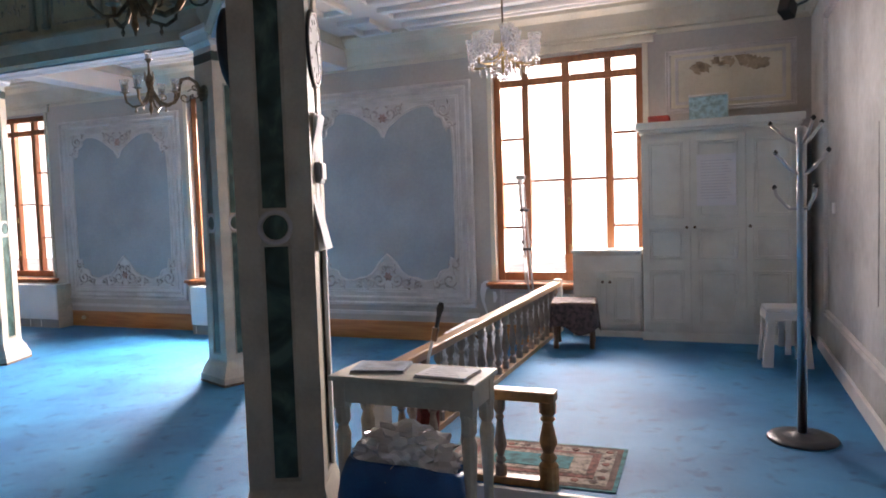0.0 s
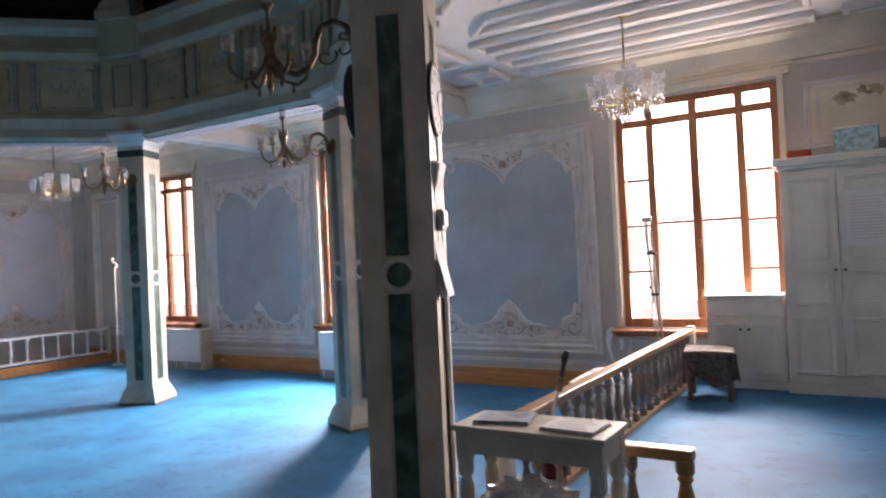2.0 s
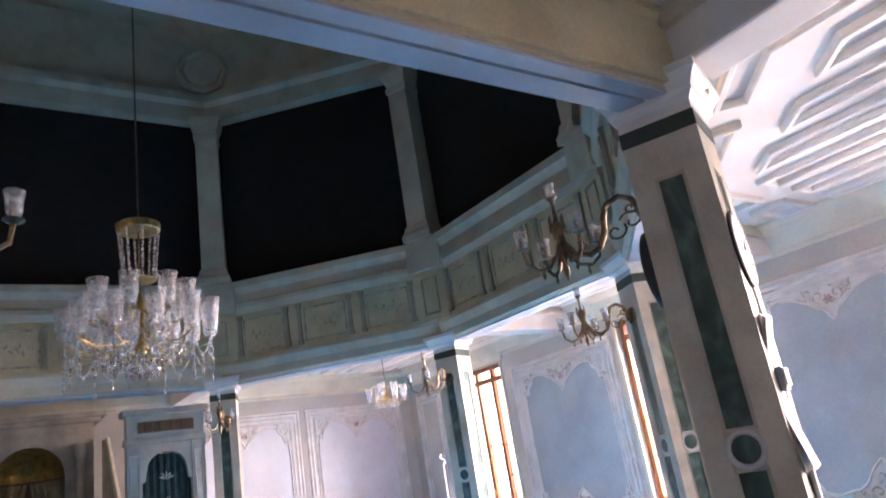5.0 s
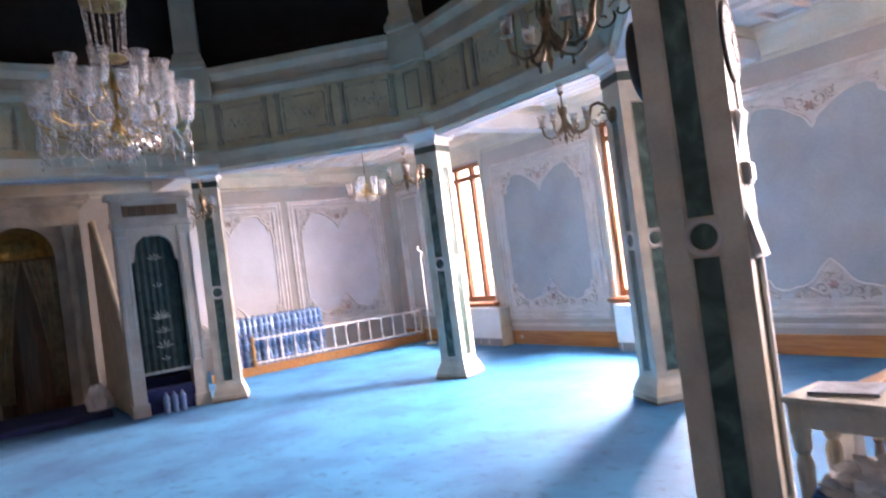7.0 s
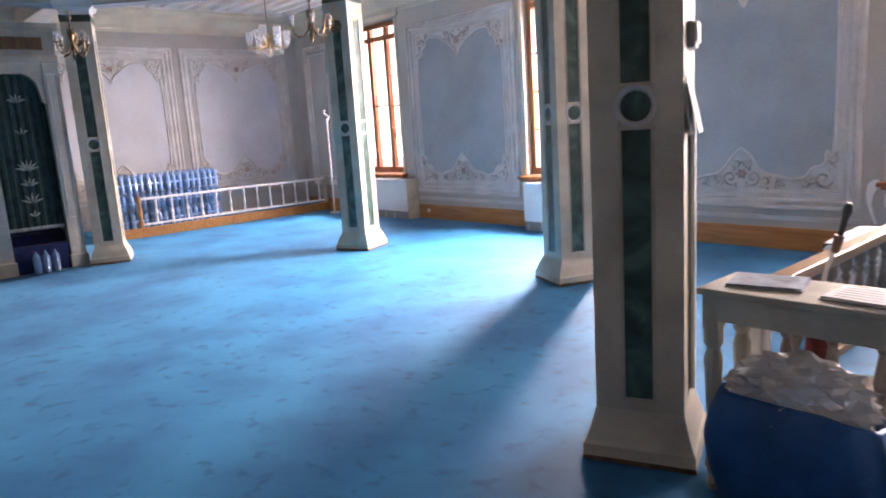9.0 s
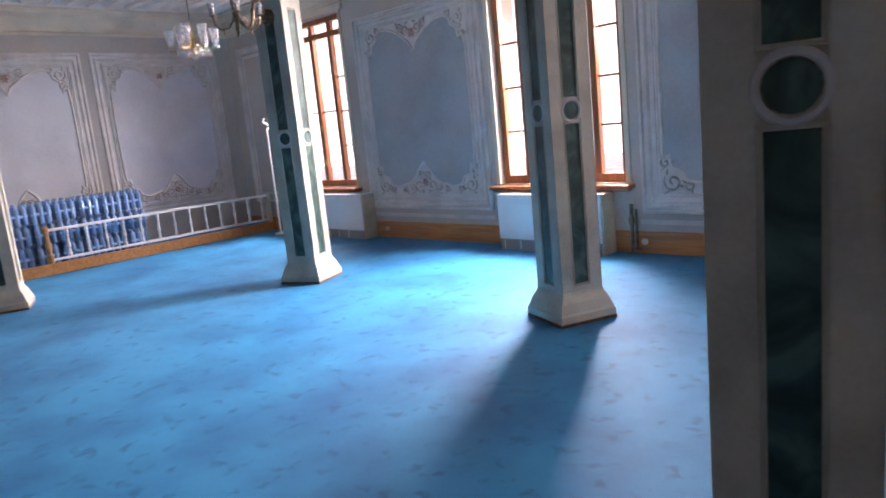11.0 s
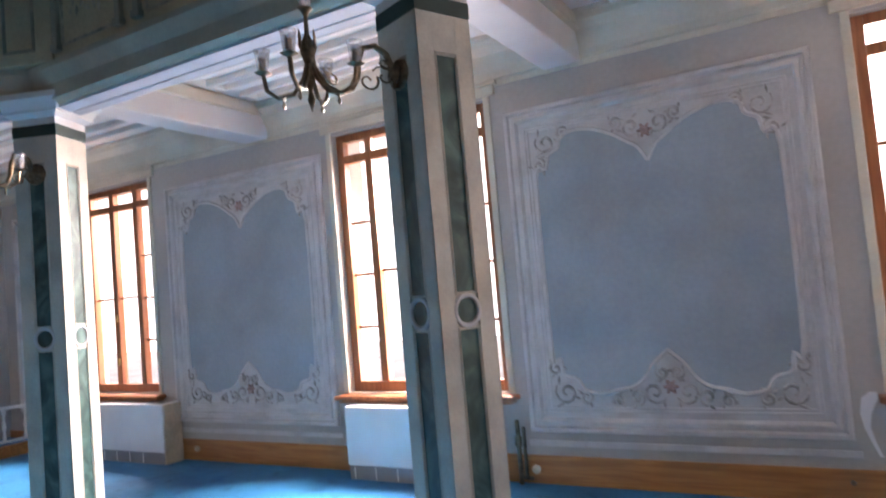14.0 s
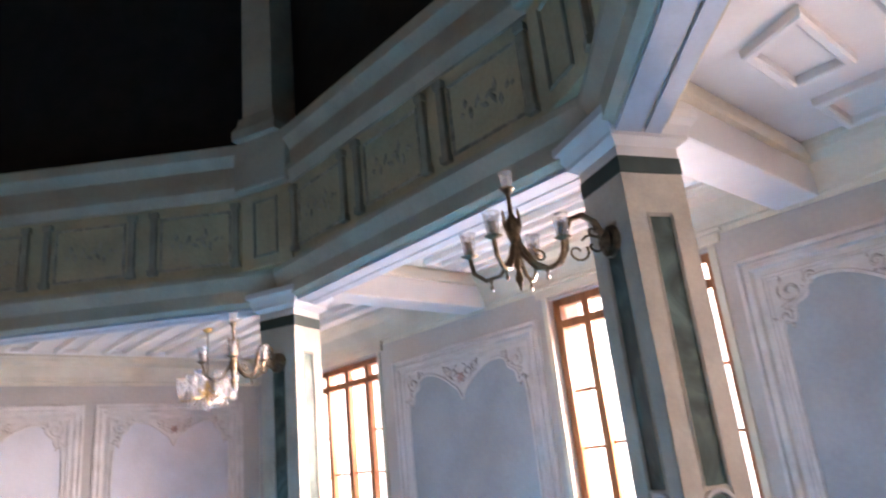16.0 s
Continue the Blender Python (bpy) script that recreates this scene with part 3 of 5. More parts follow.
PILLARS = [make_pillar(k) for k in range(8)]


# ---- windows ----
def make_window(index, x0, x1):
    w = thing("window_%d" % (index + 1), pose((x0 + x1) / 2, WALL_Y, 0), "tall red-brown wooden casement window with small panes", "window", "tall windows", "structure")
    hw = (x1 - x0) / 2
    y = 0.10
    for name, b in (("frame_side", (-hw, -hw + 0.075, SILL, HEAD)), ("frame_side", (hw - 0.075, hw, SILL, HEAD)), ("frame_head", (-hw + 0.075, hw - 0.075, HEAD - 0.07, HEAD)), ("frame_foot", (-hw + 0.075, hw - 0.075, SILL, SILL + 0.09)), ("transom", (-hw + 0.075, hw - 0.075, 2.80, 2.875))):
        part(name, box(b[0], b[1], y - 0.03, y + 0.05, b[2], b[3], 0.006), "window_wood", w)
    cols = [-hw + 0.075, -hw + 0.33, -hw + 0.385, -0.03, 0.03, hw - 0.385, hw - 0.33, hw - 0.075]
    mull = [(-hw + 0.315, -hw + 0.39), (-0.042, 0.042), (hw - 0.39, hw - 0.315)]
    for a, b in mull:
        part("mullion", box(a, b, y - 0.035, y + 0.045, SILL + 0.09, 2.80, 0.006), "window_wood", w)
        part("mullion", box(a, b, y - 0.03, y + 0.045, 2.875, HEAD - 0.07, 0.006), "window_wood", w)
    spans = [(-hw + 0.075, -hw + 0.315), (-hw + 0.39, -0.042), (0.042, hw - 0.39), (hw - 0.315, hw - 0.075)]
    for i, (a, b) in enumerate(spans):
        side = i in (0, 3)
        zs = [SILL + 0.09, 1.28, 1.76, 2.24, 2.80] if side else [SILL + 0.09, 1.78, 2.80]
        for z in zs[1:-1]:
            part("glazing_bar", box(a, b, y + 0.0, y + 0.02, z - 0.012, z + 0.012), "window_wood", w)
        for z0, z1 in list(zip(zs, zs[1:])) + [(2.875, HEAD - 0.07)]:
            pn = part("pane", box(a + 0.002, b - 0.002, y + 0.008, y + 0.012, z0 + 0.013, z1 - 0.013), "pane", w)
            pn.visible_shadow = False
    sill = box(-hw - 0.09, hw + 0.09, -0.13, 0.06, SILL - 0.055, SILL - 0.012, 0.012)
    box(-hw - 0.06, hw + 0.06, -0.10, -0.003, SILL - 0.08, SILL - 0.056, 0.006, sill)
    part("window_sill", sill, "window_wood", w)
    for sx in (-1, 1):
        part("casing", box(min(sx * hw, sx * (hw + 0.055)), max(sx * hw, sx * (hw + 0.055)), -0.02, -0.001, SILL, HEAD + 0.02, 0.004), "cream", w, "cream side casing")
    lint = box(-hw - 0.11, hw + 0.11, -0.035, -0.001, HEAD + 0.022, HEAD + 0.10, 0.006)
    box(-hw - 0.14, hw + 0.14, -0.06, -0.001, HEAD + 0.10, HEAD + 0.13, 0.006, lint)
    part("lintel", lint, "cream", w, "cream lintel moulding")
    for z in (1.55, 1.05):
        part("catch", box(0.005, 0.03, y - 0.06, y - 0.036, z - 0.04, z + 0.04, 0.005), "brass", w)
    return w


for k, (wx0, wx1) in enumerate(WINDOWS):
    make_window(k, wx0, wx1)

# bright outdoors beyond the glass
haze = bpy.data.materials.new("bright_overcast_distance")
haze.use_nodes = True
hb = haze.node_tree.nodes["Principled BSDF"]
hb.inputs["Base Color"].default_value = (0.9, 0.9, 0.9, 1)
hb.inputs["Emission Color"].default_value, hb.inputs["Emission Strength"].default_value = (1.0, 0.97, 0.96, 1), 1.7
tagged(part("backdrop", box(-190, 70, 30, 30.2, -6, 22), haze), "blown-out bright daylight outside", "backdrop", kind="structure")
tagged(part("ground", box(-60, 60, WALL_Y + T + 0.01, 60, -1.2, -1.0), "wall_side"), "pale paving outside the windows", "ground", kind="structure")


# ---- painted wall panels ----
def field_outline(hw, hh):
    """Right half of the blue field's scalloped outline from the top middle to the bottom middle."""
    top = [(0.0, hh - 0.36), (0.07, hh - 0.25), (0.15, hh - 0.20), (0.28, hh - 0.12), (0.45, hh - 0.055), (0.62, hh - 0.04), (0.72, hh - 0.075), (0.75, hh - 0.15), (0.84, hh - 0.20), (0.87, hh - 0.30), (0.97, hh - 0.40)]
    low = [(0.97, -hh + 0.42), (0.90, -hh + 0.36), (0.88, -hh + 0.24), (0.76, -hh + 0.20), (0.70, -hh + 0.12), (0.55, -hh + 0.09), (0.42, -hh + 0.12), (0.30, -hh + 0.14), (0.20, -hh + 0.20), (0.12, -hh + 0.30), (0.05, -hh + 0.36), (0.0, -hh + 0.40)]
    pts = [(x * hw, z) for x, z in top + low]
    fine = []
    for k in range(len(pts) - 1):
        p0, p1, p2, p3 = (Vector(pts[min(max(j, 0), len(pts) - 1)]) for j in (k - 1, k, k + 1, k + 2))
        for t in (0, 0.25, 0.5, 0.75):
            q = 0.5 * (2 * p1 + (p2 - p0) * t + (2 * p0 - 5 * p1 + 4 * p2 - p3) * t * t + (3 * p1 - p0 - 3 * p2 + p3) * t ** 3)
            fine.append((max(q.x, 0.0), q.y))
    return fine + [pts[-1]]


def spiral(cx, cz, r, turns, start, sx=1, n=16):
    pts = []
    for i in range(n + 1):
        t = i / n
        a = start + turns * 2 * math.pi * t
        rr = r * (1 - 0.85 * t)
        pts.append((cx + sx * rr * math.cos(a), -0.004, cz + rr * math.sin(a)))
    return pts


def make_panel(m, w, h, label, group="painted wall panels", field="field", depth=0.042, ink="orn"):
    p = thing("wall_panel", m, label, "wall panel", group)
    part("ground", box(-w / 2 + 0.02, w / 2 - 0.02, -0.004, 0.0, -h / 2 + 0.02, h / 2 - 0.02), "orn_light", p)
    part("outer_moulding", ring_frame(w, h, 0.11, depth), "mould", p)
    part("inner_moulding", ring_frame(w - 0.30, h - 0.30, 0.045, 0.016), "mould", p)
    hw, hh = (w - 0.40) / 2, (h - 0.40) / 2
    right = field_outline(hw, hh)
    full = right + [(-x, z) for x, z in right[::-1] if x > 0.001]
    part("blue_field", upright(full, -0.009, -0.005), field, p, "grey-blue painted field with scalloped edge")
    rim = [(x, -0.011, z) for x, z in full] + [(full[0][0], -0.011, full[0][1])]
    part("field_border", tube(rim, 0.017, 5), "orn_light", p)
    for sz in (1, -1):
        bm = bmesh.new()
        for sx in (1, -1):
            if sz > 0:
                places = ((0.86, hh - 0.10, 0.085), (0.93, hh - 0.27, 0.06), (0.70, hh - 0.045, 0.05))
                mids = ((0.11, hh - 0.10, 0.075), (0.24, hh - 0.05, 0.05))
            else:
                places = ((0.87, -hh + 0.10, 0.095), (0.70, -hh + 0.06, 0.055), (0.95, -hh + 0.28, 0.06))
                mids = ((0.13, -hh + 0.10, 0.085), (0.27, -hh + 0.065, 0.06), (0.42, -hh + 0.045, 0.045), (0.06, -hh + 0.24, 0.05))
            for q, (fx, z, r) in enumerate(places + mids):
                s = spiral(sx * fx * hw, z, r, 1.35 if q % 2 else -1.35, 0.6 + q, sx)
                tube([(x, y - 0.008, zz) for x, y, zz in s], [0.0045 + 0.009 * math.sin(math.pi * (i + 2) / (len(s) + 3)) for i in range(len(s))], 4, bm)
                for leaf in range(3):
                    a = 0.8 + leaf * 2.1 + q
                    c0 = Vector((sx * fx * hw + sx * r * 0.9 * math.cos(a), -0.012, z + r * 0.9 * math.sin(a)))
                    c1 = c0 + Vector((sx * math.cos(a + 0.9), 0, math.sin(a + 0.9))) * r * 0.75
                    tube([c0, (c0 + c1) / 2, c1], [0.004, 0.013, 0.003], 4, bm)
        part("scrollwork", bm, ink, p, "brownish stencilled scrollwork")
        bm = bmesh.new()
        fz = hh - 0.14 if sz > 0 else -hh + 0.14
        for i in range(6):
            a = i * math.pi / 3
            c1 = Vector((0.055 * math.cos(a), -0.012, fz + 0.055 * math.sin(a)))
            tube([(0, -0.012, fz), (c1 + Vector((0, -0.012, fz))) / 2, c1], [0.006, 0.018, 0.008], 4, bm)
        part("flower", bm, "flower", p, "faded red flower")
    return p


for x0, x1 in ((-0.65, 1.53), (-4.73, -2.55)):
    make_panel(pose((x0 + x1) / 2, WALL_Y - 0.001, 1.66), x1 - x0, 2.52, "grey-blue painted wall panel with moulded frame and scroll corners")
# prayer wall panels: field colour raised to hold the brightness of the window light
for y in (-0.93, 1.17):
    make_panel(pose(QIBLA_X + 0.001, y, 1.72, 0, 0, 90), 1.98, 2.42, "blue painted panel on the prayer wall, its field lightened for window light", field="field_lit", depth=0.018, ink="orn_pale")
side = thing("wall_panel", pose(-7.30, WALL_Y - 0.001, 1.70), "narrow grey moulded panel between the window and the corner", "wall panel")
part("ground", box(-0.40, 0.40, -0.004, 0.0, -1.22, 1.22), "wall", side)
part("outer_moulding", ring_frame(0.84, 2.48, 0.09, 0.036), "mould", side)
part("inner_moulding", ring_frame(0.58, 2.22, 0.04, 0.016), "mould", side)
for x0, x1 in ((-0.66, 1.54), (-4.74, -2.54)):
    tagged(part("trim", box(x0 - 0.02, x1 + 0.02, WALL_Y - 0.02, WALL_Y - 0.001, 0.29, 0.335, 0.006), "mould"), "thin dado moulding below the panel", "moulding", kind="structure")


dado = thing("wall_panel", pose(2.56, WALL_Y - 0.001, 0.46), "low grey moulded panel under the window sill", "wall panel")
part("ground", box(-0.74, 0.74, -0.004, 0.0, -0.14, 0.14), "orn_light", dado)
part("outer_moulding", ring_frame(1.52, 0.32, 0.05, 0.022), "mould", dado)


# ---- carved and turned helpers for the furniture ----
def rail_profile(x0, x1, y0, y1, z0, z1):
    return box(x0, x1, y0, y1, z0, z1, 0.012)


def baluster(h, r=0.028):
    return lathe([(r, 0), (r, 0.12 * h), (r * 0.55, 0.15 * h), (r * 0.95, 0.20 * h), (r * 0.5, 0.25 * h), (r * 1.15, 0.40 * h), (r * 0.9, 0.52 * h), (r * 0.5, 0.72 * h), (r * 0.85, 0.76 * h), (r * 0.5, 0.80 * h), (r, 0.86 * h), (r, h)], 8)


def shared(name, mesh_of, parent, m, label=""):
    ob = new(name, mesh_of.data)
    ob.parent = parent
    ob.matrix_basis = m
    if label:
        tagged(ob, label)
    return ob


M["cover_grey"] = material("blue_grey_cover", (0.30, 0.36, 0.46), 0.5, vary=0.2, scale=12)
M["baluster"] = material("grey_brown_baluster", (0.24, 0.20, 0.17), 0.4, vary=0.15, scale=8)
M["beige"] = material("beige_paint", (0.58, 0.50, 0.38), 0.55, vary=0.1, scale=5)
M["lace"] = material("white_patterned_cloth", (0.70, 0.70, 0.72), 0.8, vary=0.3, scale=16)
M["dark_cloth"] = material("dark_patterned_cloth", (0.11, 0.075, 0.075), 0.8, vary=0.35, scale=26, fine=120)
M["navy"] = material("navy_cloth", (0.012, 0.025, 0.11), 0.8, vary=0.2, scale=6)
M["maroon"] = material("maroon_wool", (0.14, 0.025, 0.025), 0.85, vary=0.3, scale=25)
M["film"] = glass_material("clear_wrap", (0.97, 0.98, 1.0), 0.06, 0.55)
M["film"].node_tree.nodes["Principled BSDF"].inputs["Coat Weight"].default_value = 1.0
M["bottle"] = glass_material("blue_water_bottle", (0.32, 0.52, 0.84), 0.12, 0.4)
M["teal"] = material("teal_wool", (0.03, 0.18, 0.21), 0.9, vary=0.25, scale=22, fine=200)
M["rug_red"] = material("brick_red_wool", (0.20, 0.075, 0.06), 0.9, vary=0.35, scale=30, fine=200)
M["rug_cream"] = material("cream_wool", (0.31, 0.25, 0.21), 0.9, vary=0.35, scale=34, fine=200)
M["rug_brown"] = material("brown_wool", (0.12, 0.07, 0.06), 0.9, vary=0.3, scale=25, fine=200)
M["box_blue"] = material("pale_blue_card", (0.36, 0.58, 0.66), 0.6, vary=0.22, scale=22)

# ---- platform balustrades ----
RAIL_H = 0.47
long_rail = thing("balustrade", pose(2.50, 0, STEP), "low balustrade with oak handrail and turned balusters along the platform", "balustrade", "platform balustrades")
part("handrail", rail_profile(-0.045, 0.045, -1.66, 2.12, RAIL_H, RAIL_H + 0.05), "oak", long_rail, "pale oak handrail")
part("bottom_rail", box(-0.035, 0.035, -1.66, 2.12, 0.004, 0.045, 0.006), "oak", long_rail)
first = part("baluster", baluster(RAIL_H - 0.045), "baluster", long_rail)
first.matrix_basis = pose(0, -1.5, 0.045)
for k in range(1, 19):
    shared("baluster", first, long_rail, pose(0, -1.5 + 0.195 * k, 0.045))
part("end_post", box(-0.04, 0.04, 2.12, 2.20, 0, RAIL_H + 0.07, 0.008), "white", long_rail, "white end post")
LOW_H = 0.405
short_rail = thing("balustrade", pose(0, -1.80, STEP), "short oak balustrade beside the platform entrance", "balustrade", "platform balustrades")
part("handrail", rail_profile(2.46, 3.36, -0.045, 0.045, LOW_H, LOW_H + 0.05), "oak", short_rail, "oak handrail")
part("bottom_rail", box(2.46, 3.28, -0.03, 0.03, 0.004, 0.04, 0.006), "oak", short_rail)
for k in range(4):
    shared("baluster", first, short_rail, pose(2.58 + 0.17 * k, 0, 0.04) @ Matrix.Diagonal((1, 1, (LOW_H - 0.04) / (RAIL_H - 0.045), 1)))
part("newel", lathe([(0.045, 0), (0.045, 0.11), (0.028, 0.125), (0.04, 0.145), (0.024, 0.17), (0.042, 0.215), (0.036, 0.25), (0.022, 0.31), (0.036, 0.325), (0.024, 0.34), (0.04, 0.355), (0.04, LOW_H)], 12), "oak", short_rail, "turned oak newel post").matrix_basis = pose(3.32, 0, 0)
part("newel", box(-0.045, 0.045, -0.045, 0.045, 0, LOW_H, 0.008), "white", short_rail, "white square post").matrix_basis = pose(2.46, 0, 0)

# ---- ivory side table with booklets ----
TX0, TX1, TY0, TY1, TZ = 2.44, 3.13, -2.25, -1.93, 0.79
tab = thing("side_table", pose(0, 0, 0), "narrow ivory-painted wooden table with turned legs", "table")
part("tabletop", box(TX0, TX1, TY0, TY1, TZ - 0.025, TZ, 0.006), "ivory", tab)
for n, b in (("apron", (TX0 + 0.04, TX1 - 0.04, TY0 + 0.02, TY0 + 0.04)), ("apron", (TX0 + 0.04, TX1 - 0.04, TY1 - 0.04, TY1 - 0.02))):
    part(n, box(*b, TZ - 0.12, TZ - 0.026), "ivory", tab)
for x in (TX0 + 0.02, TX1 - 0.04):
    part("apron", box(x, x + 0.02, TY0 + 0.045, TY1 - 0.045, TZ - 0.12, TZ - 0.026), "ivory", tab)
leg = None
for x in (TX0 + 0.045, TX1 - 0.045):
    for y in (TY0 + 0.045, TY1 - 0.045):
        if leg is None:
            bm = lathe([(0.034 * 1.2, TZ - 0.026), (0.034 * 1.2, TZ - 0.15)], 4, square=True)
            lathe([(0.02, 0), (0.026, 0.03), (0.016, 0.06), (0.03, 0.10), (0.02, 0.14), (0.024, 0.3), (0.034, 0.52), (0.022, 0.56), (0.034, 0.58), (0.034, 0.65)], 10, bm)
            leg = part("leg", bm, "ivory", tab, "turned ivory leg")
            leg.matrix_basis = pose(x, y, 0)
        else:
            shared("leg", leg, tab, pose(x, y, 0))


def booklet(m, w, d, label, leaf="paper"):
    b = thing("booklet", m, label, "booklet", "booklets on the table")
    part("cover", box(-w / 2, w / 2, -d / 2, d / 2, 0, 0.004), "print", b)
    part("page_block", box(-w / 2 + 0.004, w / 2 - 0.002, -d / 2 + 0.004, d / 2 - 0.004, 0.0045, 0.014, 0.002), leaf, b)
    for k in range(6):
        part("text_line", box(-w / 2 + 0.03, w / 2 - 0.04 - 0.02 * (k % 3), -d / 2 + 0.03 + 0.03 * k, -d / 2 + 0.036 + 0.03 * k, 0.0142, 0.0147), "print", b)


booklet(pose(2.62, -2.07, TZ + 0.001, 0, 0, 12), 0.25, 0.20, "blue-grey covered booklet lying on the ivory table", "cover_grey")
booklet(pose(2.96, -2.11, TZ + 0.001, 0, 0, -4), 0.24, 0.19, "flat white leaflet lying on the ivory table")

# ---- blue bag with clear wrapping ----
bag = thing("storage_bag", pose(2.78, -2.16, 0), "bulging blue woven bag with crumpled clear wrap under the table", "bag")
bm = bmesh.new()
rows, n = [], 72
for z, grow, fold in ((0.002, 0.86, 0.0), (0.03, 0.98, 0.01), (0.14, 1.06, 0.02), (0.26, 1.05, 0.025), (0.36, 1.0, 0.02), (0.43, 0.95, 0.015), (0.445, 0.91, 0.012), (0.42, 0.88, 0.01), (0.33, 0.84, 0.01)):
    ring = []
    for k in range(n):
        a = 2 * math.pi * k / n
        q = (abs(math.cos(a)) ** 4 + abs(math.sin(a)) ** 4) ** -0.25
        wob = 1 + fold * 6 * noise.noise(Vector((math.cos(a) * 2.4, math.sin(a) * 2.4, z * 7))) + fold * 2.2 * noise.noise(Vector((math.cos(a) * 7, math.sin(a) * 7, z * 16)))
        dip = 0.07 * max(0.0, math.cos(a - 0.5)) * (z > 0.34)
        ring.append(bm.verts.new((0.27 * q * math.cos(a) * grow * wob, 0.165 * q * math.sin(a) * grow * wob, z - dip)))
    rows.append(ring)
for p, q in zip(rows, rows[1:]):
    for k in range(n):
        bm.faces.new((p[k], p[(k + 1) % n], q[(k + 1) % n], q[k]))
bm.faces.new(rows[0])
part("bag_body", bm, "bag", bag, "blue woven plastic body with folded rim", True)
bm = bmesh.new()
bmesh.ops.create_icosphere(bm, subdivisions=4, radius=1)
for v in bm.verts:
    ridge = abs(noise.noise(v.co * 2.2)) * 0.55 + abs(noise.noise(v.co * 4.7 + Vector((3, 1, 2)))) * 0.38 + abs(noise.noise(v.co * 10 + Vector((5, 2, 7)))) * 0.16
    v.co = Vector((v.co.x * 0.23, v.co.y * 0.14, v.co.z * 0.13)) * (1.28 - ridge) + Vector((-0.01, 0, 0.43))
part("clear_wrap", bm, "film", bag, "crumpled clear plastic film")

# ---- rug ----
rug = thing("prayer_rug", pose(3.16, -1.50, STEP, 0, 0, 1.5), "small oriental rug with teal field and bordered edges on the platform", "rug")
for n, w, d, z, c in (("edge", 0.90, 0.58, 0.006, "teal"), ("outer_border", 0.86, 0.54, 0.008, "rug_brown"), ("main_border", 0.80, 0.48, 0.010, "rug_cream"), ("inner_border", 0.66, 0.34, 0.012, "rug_red"), ("field", 0.58, 0.26, 0.014, "rug_cream"), ("medallion_ground", 0.40, 0.17, 0.016, "teal")):
    part(n, box(-w / 2, w / 2, -d / 2, d / 2, 0.001, z, 0.002), c, rug)
for k in range(26):
    t = k / 26 * 2 * (0.73 + 0.41)
    x, y = (t - 0.365, -0.205) if t < 0.73 else (0.365, t - 0.73 - 0.205) if t < 1.14 else (0.365 - (t - 1.14), 0.205) if t < 1.87 else (-0.365, 0.205 - (t - 1.87))
    part("rosette", lathe([(0.02, 0), (0.02, 0.0115)], 6, at=(x, y, 0.001)), "rug_red" if k % 2 else "rug_brown", rug)

# ---- wardrobe, cupboard ----
def panel_door(parent, x0, x1, z0, z1, rows, front, knob_side, knob_z):
    d = part("door", box(x0 + 0.004, x1 - 0.004, front - 0.02, front - 0.001, z0 + 0.004, z1 - 0.004, 0.003), "cab", parent)
    for r0, r1 in rows:
        h, w = r1 - r0, x1 - x0 - 0.12
        fr = part("door_panel", ring_frame(w, h, 0.035, 0.012), "cab", d)
        fr.matrix_basis = pose((x0 + x1) / 2, front - 0.021, (r0 + r1) / 2)
    kx = x1 - 0.035 if knob_side > 0 else x0 + 0.035
    k = lathe([(0.006, 0), (0.006, 0.015), (0.014, 0.02), (0.014, 0.028), (0.006, 0.034)], 8)
    bmesh.ops.rotate(k, verts=k.verts, matrix=Matrix.Rotation(radians(90), 3, "X"))
    kn = part("knob", k, "bronze", d, "dark metal knob")
    kn.matrix_basis = pose(kx, front - 0.02, knob_z)
    return d


M["cab"] = material("pale_green_white_paint", (0.78, 0.79, 0.74), 0.5, vary=0.06, scale=3)
wr = thing("wardrobe", pose(0, 0, STEP), "tall white three-door wardrobe with cornice standing on the platform", "wardrobe")
WX0, WX1, WF = 3.38, 4.70, 1.86
part("body", box(WX0, WX1, WF, WALL_Y - 0.03, 0.08, 1.93), "cab", wr)
part("plinth", box(WX0 - 0.01, WX1 + 0.01, WF - 0.012, WALL_Y - 0.03, 0, 0.08, 0.004), "cab", wr)
cor = box(WX0 - 0.02, WX1 + 0.02, WF - 0.04, WALL_Y - 0.03, 1.931, 1.96, 0.004)
box(WX0 - 0.045, WX1 + 0.045, WF - 0.065, WALL_Y - 0.03, 1.96, 2.03, 0.01, cor)
part("cornice", cor, "cab", wr, "projecting moulded cornice")
for x0, x1, s in ((WX0, 3.81, 1), (3.81, 4.27, -1), (4.27, WX1, -1)):
    panel_door(wr, x0, x1, 0.10, 1.90, ((0.17, 0.66), (0.76, 1.05), (1.14, 1.84)), WF, s, 1.06)
nt_ = thing("notice", pose(4.03, WF - 0.034, STEP + 1.48), "white printed notice sheet stuck on the wardrobe door", "notice")
part("sheet", box(-0.165, 0.165, -0.002, 0.0, -0.23, 0.23), "paper", nt_)
for k in range(14):
    part("text_line", box(-0.13, 0.13 - 0.03 * ((k * 7) % 4) / 2, -0.003, -0.0022, 0.17 - 0.026 * k, 0.177 - 0.026 * k), "faint_print", nt_)

